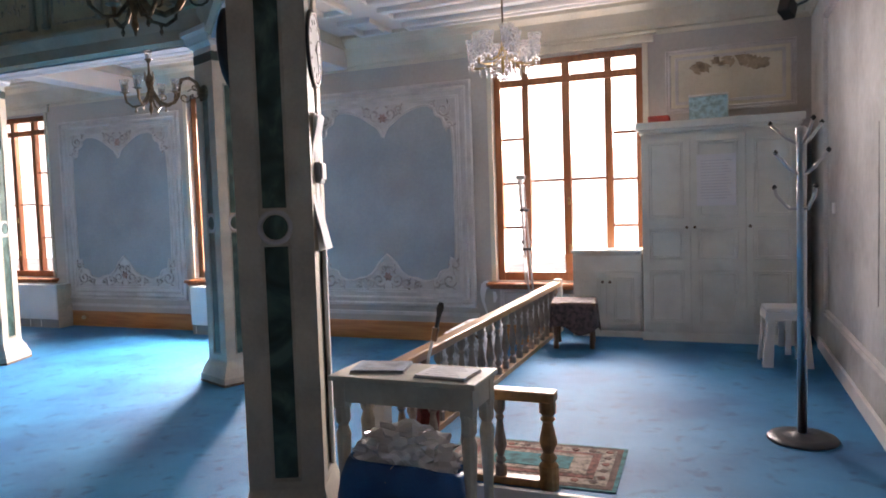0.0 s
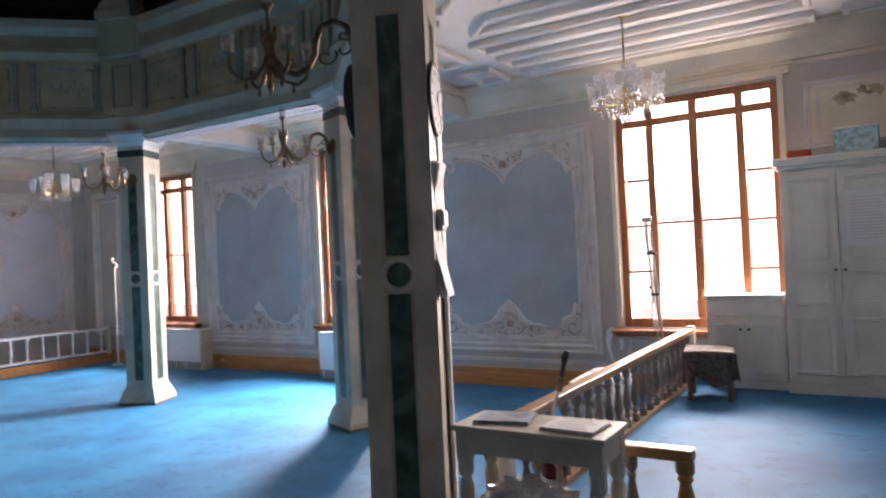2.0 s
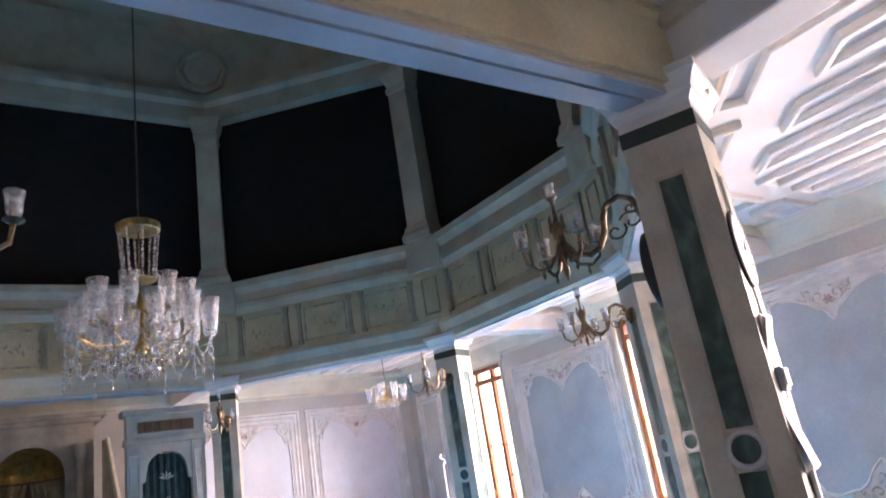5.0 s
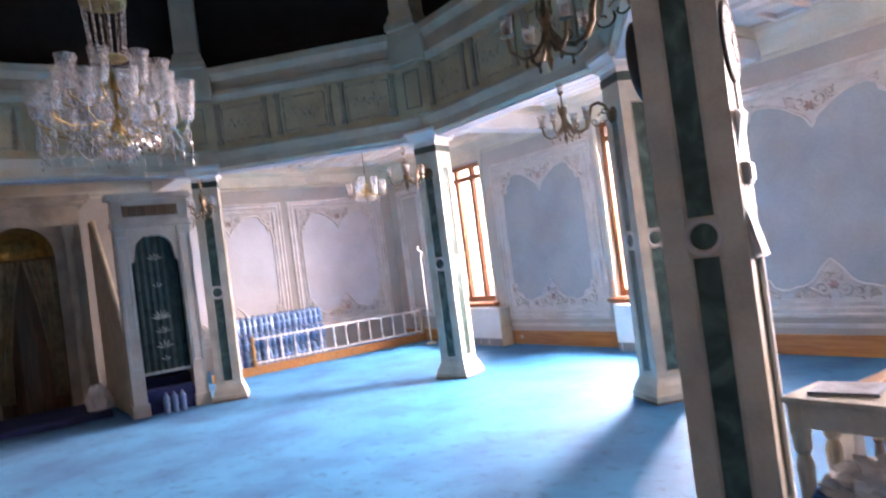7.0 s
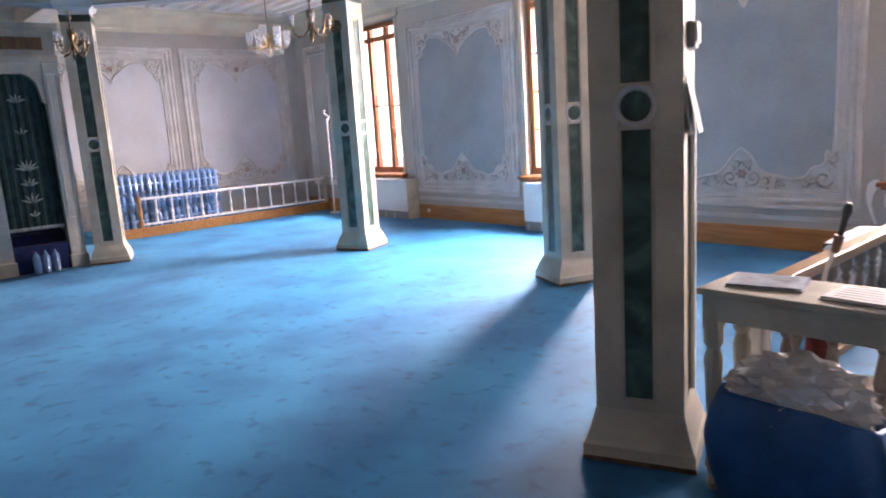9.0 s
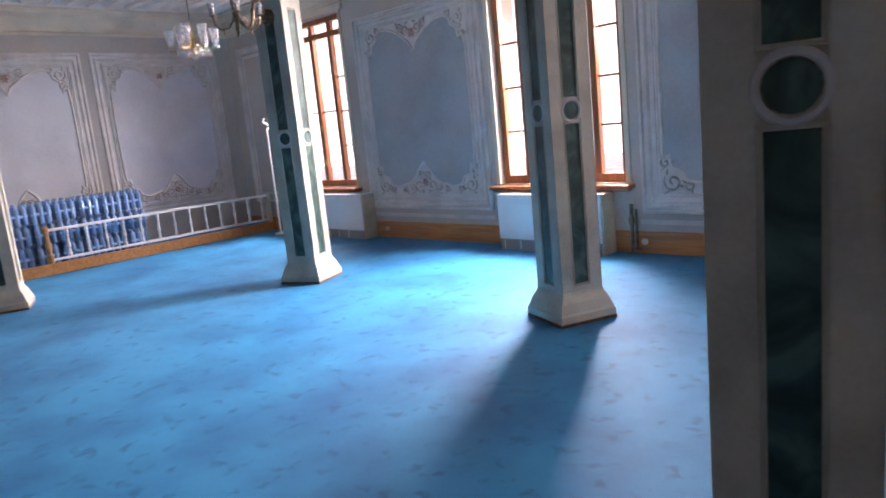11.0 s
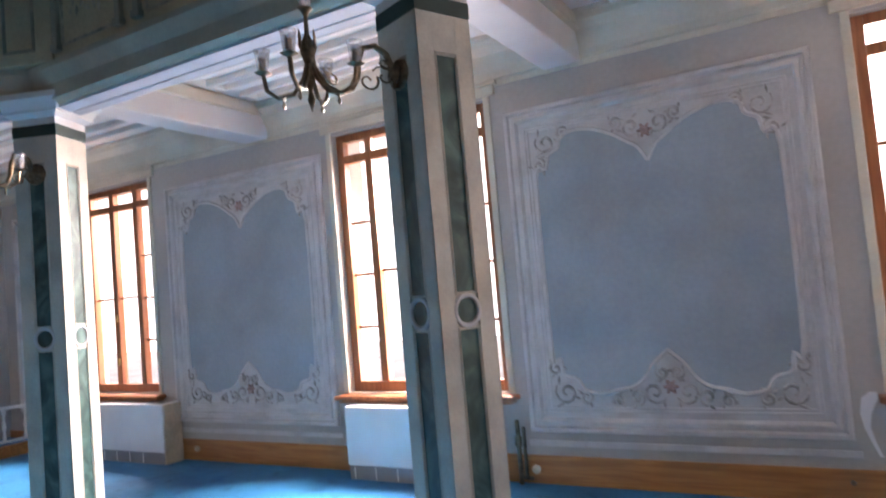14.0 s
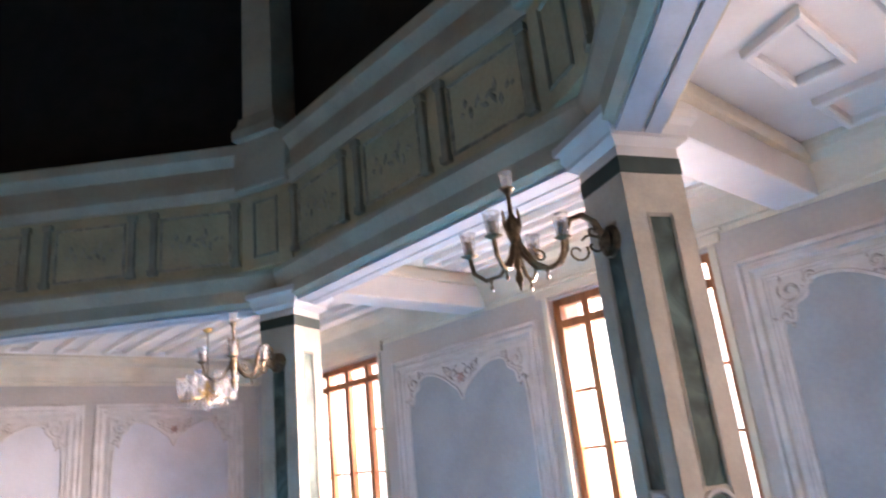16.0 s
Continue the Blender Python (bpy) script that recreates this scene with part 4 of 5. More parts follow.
cp = thing("cupboard", pose(0, 0, STEP), "low white two-door cupboard beside the wardrobe under the window", "cupboard")
CX0, CX1, CF = 2.70, 3.355, 1.96
part("body", box(CX0, CX1, CF, WALL_Y - 0.14, 0.06, 0.82), "cab", cp)
part("plinth", box(CX0 - 0.008, CX1 + 0.004, CF - 0.01, WALL_Y - 0.14, 0, 0.06, 0.004), "cab", cp)
part("top", box(CX0 - 0.015, CX1 + 0.01, CF - 0.025, WALL_Y - 0.14, 0.821, 0.85, 0.006), "cab", cp)
mid = (CX0 + CX1) / 2
part("drawer_front", box(CX0 + 0.01, CX1 - 0.01, CF - 0.018, CF - 0.001, 0.66, 0.80, 0.004), "cab", cp)
panel_door(cp, CX0 + 0.01, mid, 0.08, 0.64, ((0.14, 0.58),), CF, 1, 0.54)
panel_door(cp, mid, CX1 - 0.01, 0.08, 0.64, ((0.14, 0.58),), CF, -1, 0.54)
pen = thing("paper_slip", pose(3.1, 2.05, STEP + 0.852, 0, 0, 20), "small white paper slip lying on the cupboard", "paper")
part("sheet", box(-0.06, 0.06, -0.04, 0.04, 0, 0.004), "paper", pen)

bx = thing("cardboard_box", pose(3.97, 2.10, STEP + 2.032, 0, 0, -3), "pale blue mottled box with white lid on top of the wardrobe", "box")
part("box_body", box(-0.165, 0.165, -0.10, 0.10, 0, 0.22, 0.005), "box_blue", bx)
part("lid", box(-0.17, 0.17, -0.105, 0.105, 0.221, 0.24, 0.004), "white", bx, "white lid")
rd = thing("red_pouch", pose(3.53, 2.05, STEP + 2.032), "small red cloth pouch on top of the wardrobe", "pouch")
bm = box(-0.10, 0.10, -0.06, 0.06, 0, 0.075, 0.02)
for v in bm.verts:
    v.co.z *= 1 + 0.25 * noise.noise(v.co * 15)
    v.co.z = max(v.co.z, 0)
part("cloth", bm, "red", rd)

# ---- panel painted above the wardrobe ----
M["worn_foliage"] = material("worn_brown_foliage", (0.36, 0.29, 0.21), 0.75, vary=0.2, scale=12)
up = thing("wall_panel", pose(4.15, WALL_Y - 0.001, 2.68), "cream painted wall panel with worn brown foliage above the wardrobe", "wall panel")
part("ground", box(-0.56, 0.56, -0.004, 0, -0.28, 0.30), "cream", up)
part("outer_moulding", ring_frame(1.16, 0.62, 0.05, 0.02, cz=0.0), "mould", up)
part("inner_moulding", ring_frame(0.98, 0.46, 0.03, 0.012), "mould", up)
bm = bmesh.new()
rng_ = random.Random(4)
for k in range(70):
    a = rng_.uniform(0, math.pi)
    c = Vector((0.27 * math.cos(a) + rng_.uniform(-0.05, 0.05), -0.006, 0.09 + 0.07 * math.sin(a) + rng_.uniform(-0.03, 0.03)))
    d = Vector((rng_.uniform(-1, 1), 0, rng_.uniform(-0.6, 0.6))).normalized() * 0.05
    tube([c - d, c, c + d], [0.006, 0.028, 0.004], 5, bm)
part("painted_foliage", bm, "worn_foliage", up, "worn brown foliage").matrix_basis = Matrix.Diagonal((1, 0.4, 1, 1))

# ---- coat stand ----
cs = thing("coat_stand", pose(4.46, -0.77, STEP), "brushed steel coat stand with round base and branching hooks", "coat stand")
part("base", lathe([(0.175, 0), (0.178, 0.008), (0.170, 0.018), (0.12, 0.024), (0.05, 0.03), (0.04, 0.04)], 28), "steel_dark", cs, "round weighted base", True)
part("pole", lathe([(0.024, 0.03), (0.024, 1.62), (0.028, 1.63), (0.028, 1.66), (0.01, 1.67)], 14), "chrome", cs, "", True)
for z, l, ang in ((1.60, 0.14, 0), (1.44, 0.13, 40), (1.26, 0.12, 10)):
    for k in range(3):
        a = radians(ang + 120 * k + 165)
        dx, dy = math.cos(a), math.sin(a)
        h = part("hook", tube([(0.02 * dx, 0.02 * dy, z - 0.02), (0.5 * l * dx, 0.5 * l * dy, z - 0.02 + 0.03 * (z > 1.3)), (l * dx, l * dy, z + 0.05 + 0.03 * (z > 1.3)), (1.06 * l * dx, 1.06 * l * dy, z + 0.09)], 0.009, 6), "chrome", cs)
        part("knob", lathe([(0.004, -0.014), (0.014, 0), (0.004, 0.014)], 8, at=(1.08 * l * dx, 1.08 * l * dy, z + 0.095)), "black", h, "black ball end")

# ---- plastic stool ----
st = thing("plastic_stool", pose(4.52, 1.12, STEP, 0, 0, 4), "white moulded plastic stool standing before the wardrobe", "stool")
part("seat", box(-0.15, 0.15, -0.15, 0.15, 0.42, 0.455, 0.014), "plastic", st)
part("skirt", lathe([(0.153 * 1.414, 0.42), (0.158 * 1.414, 0.36), (0.150 * 1.414, 0.36), (0.146 * 1.414, 0.418)], 4, square=True), "plastic", st)
for sx in (-1, 1):
    for sy in (-1, 1):
        bm = bmesh.new()
        top = [(sx * 0.145, sy * 0.145), (sx * 0.085, sy * 0.145), (sx * 0.085, sy * 0.135), (sx * 0.135, sy * 0.135), (sx * 0.135, sy * 0.085), (sx * 0.145, sy * 0.085)]
        a = [bm.verts.new((x, y, 0.40)) for x, y in top]
        b = [bm.verts.new((x * 1.22, y * 1.22, 0.0)) for x, y in top]
        for j in range(6):
            bm.faces.new((a[j], a[(j + 1) % 6], b[(j + 1) % 6], b[j]))
        bm.faces.new(a)
        bm.faces.new(b)
        part("leg", bm, "plastic", st)
for f in range(4):
    part("rib", box(-0.022, 0.022, -0.168, -0.156, 0.10, 0.37, 0.004), "plastic", st).matrix_basis = pose(0, 0, 0, 0, 0, 90 * f)

# ---- cloth-covered tables ----
def draped_table(m, w, d, h, drop, mat, label, legs):
    t = thing("covered_table", m, label, "table")
    part("tabletop", box(-w / 2, w / 2, -d / 2, d / 2, h - 0.03, h, 0.004), legs, t)
    for sx in (-1, 1):
        for sy in (-1, 1):
            x, y = sx * (w / 2 - 0.04), sy * (d / 2 - 0.04)
            part("leg", lathe([(0.025, 0), (0.02, 0.1), (0.03, h - 0.1), (0.03, h - 0.031)], 8, at=(x, y, 0)), legs, t)
    c = thing("tablecloth", m @ pose(0, 0, h + 0.001), label.replace("table", "cloth"), "tablecloth")
    bm = bmesh.new()
    n = 40
    ring0, ring1, ring2 = [], [], []
    for k in range(n):
        a = 2 * math.pi * k / n
        ca, sa = math.cos(a), math.sin(a)
        q = 1 / max(abs(ca), abs(sa))
        q = min(q, 1.32)
        x, y = ca * q * w / 2, sa * q * d / 2
        wob = 1 + 0.05 * math.sin(5 * a) + 0.03 * math.sin(11 * a)
        ring0.append(bm.verts.new((x * 0.97, y * 0.97, 0.003)))
        ring1.append(bm.verts.new((x * 1.04, y * 1.04, -0.02)))
        ring2.append(bm.verts.new((x * 1.12 * wob, y * 1.12 * wob, -drop * (1 + 0.18 * math.sin(4 * a + 0.6)))))
    bm.faces.new(ring0)
    for p, r in ((ring0, ring1), (ring1, ring2)):
        for k in range(n):
            bm.faces.new((p[k], p[(k + 1) % n], r[(k + 1) % n], r[k]))
    part("cloth", bm, mat, c, "", False)


draped_table(pose(2.80, 1.48, STEP, 0, 0, 8), 0.40, 0.40, 0.42, 0.25, "dark_cloth", "small table under a dark patterned cloth beside the railing", "brown")
draped_table(pose(2.18, 0.45, 0, 0, 0, 2), 0.30, 0.75, 0.54, 0.34, "lace", "low table under a white patterned cloth behind the railing", "brown")

# ---- microphone on its stand ----
mic = thing("microphone_stand", pose(2.62, -1.58, STEP), "dark microphone on a bent stand by the railing", "microphone")
part("base", lathe([(0.09, 0), (0.09, 0.015), (0.02, 0.025)], 16), "black", mic)
part("stem", tube([(0, 0, 0.02), (0.0, 0, 0.40), (0.02, 0.01, 0.54), (0.045, 0.03, 0.65)], 0.009, 6), "chrome", mic)
part("holder", tube([(0.04, 0.03, 0.61), (0.055, 0.035, 0.68)], [0.016, 0.02], 8), "brown", mic)
part("microphone", tube([(0.05, 0.033, 0.65), (0.07, 0.045, 0.75), (0.075, 0.05, 0.78), (0.083, 0.053, 0.81)], [0.010, 0.013, 0.021, 0.012], 10), "black", mic, "black microphone head")

# ---- pole before the window ----
pole = thing("window_pole", pose(2.10, 2.28, SILL - 0.012), "thin chrome rod with clips leaning before the window", "pole")
part("rod", tube([(0.02, 0.02, 0.0), (0.0, 0.05, 0.55), (-0.02, 0.07, 1.12)], 0.010, 6), "chrome", pole)
part("rod", tube([(0.05, 0.02, 0.0), (0.012, 0.03, 0.6), (-0.035, 0.03, 1.02)], 0.006, 6), "chrome", pole)
part("clip", tube([(-0.05, 0.05, 1.06), (-0.01, 0.06, 1.16), (0.0, 0.06, 1.06)], 0.012, 6), "chrome", pole)
for z in (0.42, 0.78):
    part("clip", box(-0.02, 0.03, 0.02, 0.06, z, z + 0.04, 0.006), "black", pole)

# ---- fan-coil heaters and pipes ----
def heater(x0, x1):
    h = thing("fan_coil_heater", pose((x0 + x1) / 2, WALL_Y - 0.024, 0), "white boxed fan-coil heater standing under the window", "heater", "heaters under the windows")
    w = (x1 - x0) / 2
    part("casing", box(-w, w, -0.235, 0, 0.12, 0.62, 0.012), "plastic", h)
    part("foot_grille", box(-w + 0.01, w - 0.01, -0.225, 0, 0.0, 0.118), "grille", h, "grey foot grille")
    for k in range(int(w * 2 / 0.22)):
        part("grille_bar", box(-w + 0.06 + 0.22 * k, -w + 0.07 + 0.22 * k, -0.23, -0.2255, 0.01, 0.11), "white", h)
    part("side_cheek", box(w, w + 0.02, -0.225, 0, 0.0, 0.615, 0.004), "beige", h, "beige side cheek")
    for k in range(9):
        part("outlet_slat", box(-w + 0.05, w - 0.05, -0.20 + 0.02 * k, -0.192 + 0.02 * k, 0.62, 0.626), "grille", h)


heater(-2.29, -0.98)
heater(-6.2, -4.69)
pp = thing("heating_pipes", pose(-0.74, WALL_Y - 0.09, 0), "dark heating pipes with a round valve by the window", "pipes")
part("pipe", tube([(0, 0, 0.01), (0, 0, 0.5)], 0.018, 8), "bronze", pp)
part("pipe", tube([(0.05, 0, 0.05), (0.05, 0, 0.45)], 0.014, 8), "bronze", pp)
part("coupling", lathe([(0.026, 0.3), (0.03, 0.32), (0.03, 0.36), (0.026, 0.38)], 8), "bronze", pp)
part("coupling", tube([(0, 0, 0.06), (0.1, 0, 0.06)], 0.014, 8), "bronze", pp)
bm = bmesh.new()
bmesh.ops.create_icosphere(bm, subdivisions=2, radius=0.035)
part("valve_knob", bm, "beige", pp, "cream round valve knob", True).matrix_basis = pose(0.13, 0, 0.13)
vk = thing("heating_valve", pose(-4.42, WALL_Y - 0.06, 0.13), "small cream radiator valve on the skirting board", "valve")
bm = bmesh.new()
bmesh.ops.create_icosphere(bm, subdivisions=2, radius=0.03)
part("valve_knob", bm, "beige", vk, "", True)
part("spindle", tube([(0, 0, 0), (0, 0.036, 0)], 0.008, 6), "brass", vk)
sk = thing("pipe_stub", pose(1.49, WALL_Y - 0.022, 0.14), "dark pipe stub in the skirting board", "pipe")
part("stub", tube([(0, 0, 0), (0, -0.03, 0)], [0.018, 0.014], 8), "bronze", sk)

# filler daubed on the wall
def daub(m, pts, width, label):
    d = thing("plaster_patch", m, label, "plaster patch")
    bm = bmesh.new()
    left = [(x - w * width, z) for x, z, w in pts]
    right = [(x + w * width, z) for x, z, w in pts[::-1]]
    part("filler", upright(left + right, -0.003, 0.0, bm), "paper", d)


daub(pose(1.60, WALL_Y - 0.001, 0.30), [(0.06, 0.0, 0.3), (0.03, 0.08, 0.35), (0.0, 0.18, 0.5), (0.0, 0.27, 0.9), (0.03, 0.36, 1.3), (0.05, 0.40, 0.6)], 0.035, "streak of white filler daubed on the grey wall")
daub(pose(1.735, WALL_Y - 0.001, 0.46), [(0.0, 0.0, 0.6), (0.01, 0.06, 1.2), (0.0, 0.12, 0.8)], 0.02, "small white filler spot below the window sill")

# ---- east wall trim and fittings ----
ew = thing("wall_moulding", pose(WALL_X - 0.001, 0.2, 0, 0, 0, -90), "tall pale moulded frame on the scuffed side wall", "moulding")
part("frame", ring_frame(2.4, 2.4, 0.06, 0.025, cz=1.75), "mould", ew)
for y, z0, z1 in ((-0.55, 0.9, 1.9), (-1.9, 0.7, 1.5)):
    d = thing("rub_mark", pose(WALL_X - 0.001, y, z0, 0, 0, -90), "dark vertical rub mark on the plaster", "stain")
    part("mark", upright([(-0.012, 0), (0.01, 0.02), (0.02, (z1 - z0) * 0.5), (0.006, z1 - z0), (-0.01, (z1 - z0) * 0.7)], -0.002, 0.0), "grey_stain", d)
swt = thing("light_switch", pose(WALL_X - 0.001, 1.0, 1.42, 0, 0, -90), "white double light switch on the side wall", "light switch")
part("plate", box(-0.04, 0.04, -0.01, 0, -0.04, 0.04, 0.003), "plastic", swt)
part("rocker", box(-0.028, 0.028, -0.014, -0.0105, -0.028, 0.028, 0.002), "paper", swt)
sp = thing("loudspeaker", pose(4.62, 1.82, 3.10, -25, 0, -30), "small dark loudspeaker bracketed under the ceiling corner", "loudspeaker")
part("cabinet", box(-0.05, 0.05, -0.10, 0.04, -0.07, 0.07, 0.012), "black", sp)
part("bracket", tube([(0, 0.03, 0.05), (0.05, 0.15, 0.18), (0.08, 0.22, 0.34)], 0.012, 6), "black", sp)

# ---- fittings on the nearest pillar ----
PM = PILLARS[0].matrix_world.copy()


def on_pillar(name, m, label, cat):
    return thing(name, PM @ m, label, cat)


HALF = 0.177
ck = on_pillar("wall_clock", pose(HALF, 0.0, 2.29, 0, 90, 0), "round wall clock with pale face and dark rim on the pillar", "clock")
part("rim", lathe([(0.18, 0), (0.18, 0.010), (0.176, 0.016), (0.162, 0.016), (0.158, 0.012), (0.158, 0.0)], 28), "black", ck, "dark round rim", True)
part("face", lathe([(0.157, 0.002), (0.157, 0.014)], 28), "paper", ck, "pale clock face")
for k in range(12):
    a = radians(30 * k)
    part("hour_mark", box(0.115, 0.138, -0.004, 0.004, 0.0145, 0.016), "black", ck).matrix_basis = pose(0, 0, 0, 0, 0, 30 * k)
part("hour_needle", box(-0.02, 0.075, -0.006, 0.006, 0.017, 0.019), "black", ck).matrix_basis = pose(0, 0, 0, 0, 0, 130)
part("minute_needle", box(-0.02, 0.115, -0.004, 0.004, 0.02, 0.022), "black", ck).matrix_basis = pose(0, 0, 0, 0, 0, 20)
rp = on_pillar("round_plaque", pose(-HALF, 0.0, 2.30, 0, -90, 0), "dark round framed plaque hanging on the pillar", "plaque")
part("rim", lathe([(0.19, 0), (0.19, 0.04), (0.17, 0.05), (0.16, 0.03), (0.16, 0.0)], 28), "black", rp, "", True)
part("face", lathe([(0.159, 0.002), (0.159, 0.02)], 28), "band", rp)
for z, h, w, tilt in ((1.86, 0.24, 0.20, 9), (1.50, 0.34, 0.25, -9)):
    nb = on_pillar("pinned_paper", pose(HALF + 0.002, -0.02, z, 0, 0, 90), "white paper sheets pinned to the pillar", "paper")
    for k in range(2):
        part("sheet", box(-w / 2, w / 2, -0.003 - 0.004 * k, -0.001 - 0.004 * k, -h / 2, h / 2), "paper", nb).matrix_basis = pose(0, 0, 0, tilt * (k + 0.4), 0, 2 * k)
wb = on_pillar("wall_box", pose(HALF, -0.03, 1.70), "small grey thermostat box on the pillar", "control box")
part("case", box(0, 0.03, -0.06, 0.06, -0.05, 0.05, 0.01), "grille", wb)
part("lid", box(0.031, 0.038, -0.055, 0.055, -0.03, 0.045, 0.004), "white", wb)
cv = on_pillar("cable_duct", pose(HALF, 0.05, 0), "white cable duct running down the pillar", "cable duct")
part("duct", box(0, 0.018, -0.02, 0.02, 0.26, 1.33, 0.003), "white", cv)


# ---- chandeliers ----
M["shade"] = shade_material("thin_etched_glass")
SHADE = part("shade", lathe([(0.022, 0), (0.030, 0.01), (0.036, 0.05), (0.040, 0.11), (0.047, 0.135), (0.045, 0.135), (0.038, 0.11), (0.034, 0.05), (0.028, 0.014), (0.02, 0.004)], 12), "shade", None, "clear glass tulip shade", True)
DROP = part("crystal_drop", lathe([(0.001, 0), (0.012, -0.012), (0.009, -0.03), (0.011, -0.045), (0.001, -0.075)], 5), "glass", None, "cut-glass drop")
CANDLE = part("candle", lathe([(0.03, 0), (0.012, 0.012), (0.012, 0.06), (0.004, 0.075)], 8), "white", None)


def put(kind, parent, m):
    ob = new(kind.name.split(".")[0], kind.data)
    ob.parent, ob.matrix_basis = parent, m
    return ob


def chandelier(m, r, tiers, label, chain, crown=False):
    """Tiers: (arms, radius share, height of the candle cups). Origin at the hub's middle."""
    c = thing("chandelier", m, label, "chandelier", "crystal chandeliers")
    part("hub", lathe([(0.01, -0.24 * r), (0.05 * r, -0.20 * r), (0.11 * r, -0.1 * r), (0.05 * r, 0), (0.10 * r, 0.12 * r), (0.04 * r, 0.3 * r), (0.07 * r, 0.5 * r), (0.02, 0.75 * r)], 12), "brass", c, "turned brass stem", True)
    part("chain", tube([(0, 0, 0.7 * r), (0, 0, chain)], 0.008, 6), "bronze", c)
    part("ceiling_rose", lathe([(0.02, chain - 0.05), (0.06, chain - 0.02), (0.065, chain)], 14), "brass", c)
    for n, share, z in tiers:
        for k in range(n):
            a = 2 * math.pi * (k + 0.5 * (share < 0.8)) / n
            dx, dy = math.cos(a), math.sin(a)
            rr = r * share
            part("arm", tube([(0.06 * r * dx, 0.06 * r * dy, z + 0.04), (0.35 * rr * dx, 0.35 * rr * dy, z - 0.10 * r), (0.75 * rr * dx, 0.75 * rr * dy, z - 0.16 * r), (rr * dx, rr * dy, z - 0.04), (rr * dx, rr * dy, z)], 0.008, 5), "brass", c)
            put(CANDLE, c, pose(rr * dx, rr * dy, z))
            put(SHADE, c, pose(rr * dx, rr * dy, z + 0.012) @ Matrix.Scale(1.4 + 0.4 * crown, 4))
            for j in range(0 if crown else 4):
                b = a + j * 1.5708
                put(DROP, c, pose(rr * dx + 0.035 * math.cos(b), rr * dy + 0.035 * math.sin(b), z - 0.01) @ Matrix.Scale(0.8 + 0.4 * crown, 4))
            for j in range(2 if crown else 3):
                f = 0.3 + 0.22 * j
                b = a + math.pi / n
                put(DROP, c, pose(f * rr * math.cos(b), f * rr * math.sin(b), z - 0.12 * r - 0.16 * r * math.sin(math.pi * f)) @ Matrix.Scale(0.9 + 0.3 * crown, 4))
                put(DROP, c, pose(f * rr * math.cos(a), f * rr * math.sin(a), z - 0.2 * r - 0.1 * r * (1 - f)) @ Matrix.Scale(0.9 + 0.3 * crown, 4))
    if crown:
        part("crown_ring", lathe([(0.155, 0.93), (0.17, 0.94), (0.175, 0.99), (0.16, 1.0), (0.15, 0.99), (0.145, 0.94)], 20), "brass", c, "pierced brass crown")
        part("crown_ring", lathe([(0.12, 0.50), (0.132, 0.51), (0.12, 0.52), (0.112, 0.51)], 18), "brass", c)
        for k in range(8):
            a = 2 * math.pi * k / 8
            part("bead_string", tube([(0.16 * math.cos(a), 0.16 * math.sin(a), 0.94), (0.14 * math.cos(a), 0.14 * math.sin(a), 0.72), (0.122 * math.cos(a), 0.122 * math.sin(a), 0.51)], 0.011, 5), "shade", c)
        for share, z0, n, sag in ((1.0, -0.02, 12, 0.17), (0.66, 0.16, 8, 0.20)):
            for k in range(n):
                a, b = 2 * math.pi * (k + 0.5 * (share < 0.8)) / n, 2 * math.pi * (k + 1 + 0.5 * (share < 0.8)) / n
                pa, pb = Vector((math.cos(a), math.sin(a), 0)) * r * share, Vector((math.cos(b), math.sin(b), 0)) * r * share
                part("bead_swag", tube([pa.lerp(pb, i / 8) + Vector((0, 0, z0 - sag * math.sin(math.pi * i / 8))) for i in range(9)], 0.008, 5), "shade", c)
                for j in range(3 if k % 2 else 2):
                    put(DROP, c, Matrix.Translation(pa + Vector((0, 0, z0 - 0.09 - 0.09 * j))) @ Matrix.Scale(1.1, 4))
                put(DROP, c, Matrix.Translation(pa.lerp(pb, 0.5) + Vector((0, 0, z0 - sag))) @ Matrix.Scale(1.3, 4))
    else:
        for k in range(8):
            a = 2 * math.pi * k / 8
            put(DROP, c, pose(0.09 * r * math.cos(a), 0.09 * r * math.sin(a), -0.18 * r))
    return c


chandelier(pose(2.36, 0.89, 2.70), 0.275, ((6, 1.0, 0.05), (3, 0.5, 0.12)), "brass and cut-glass chandelier with tulip shades under the aisle ceiling", 0.80)
chandelier(pose(-6.0, 0.77, 2.70), 0.275, ((6, 1.0, 0.05), (3, 0.5, 0.12)), "brass and cut-glass chandelier with tulip shades in the far aisle", 0.80)
chandelier(pose(CEN.x - 0.10, CEN.y - 0.15, 2.88), 0.54, ((12, 1.0, 0.02), (8, 0.66, 0.22), (6, 0.42, -0.06)), "large crystal chandelier with many glass shades hanging under the dome", 7.60, True)


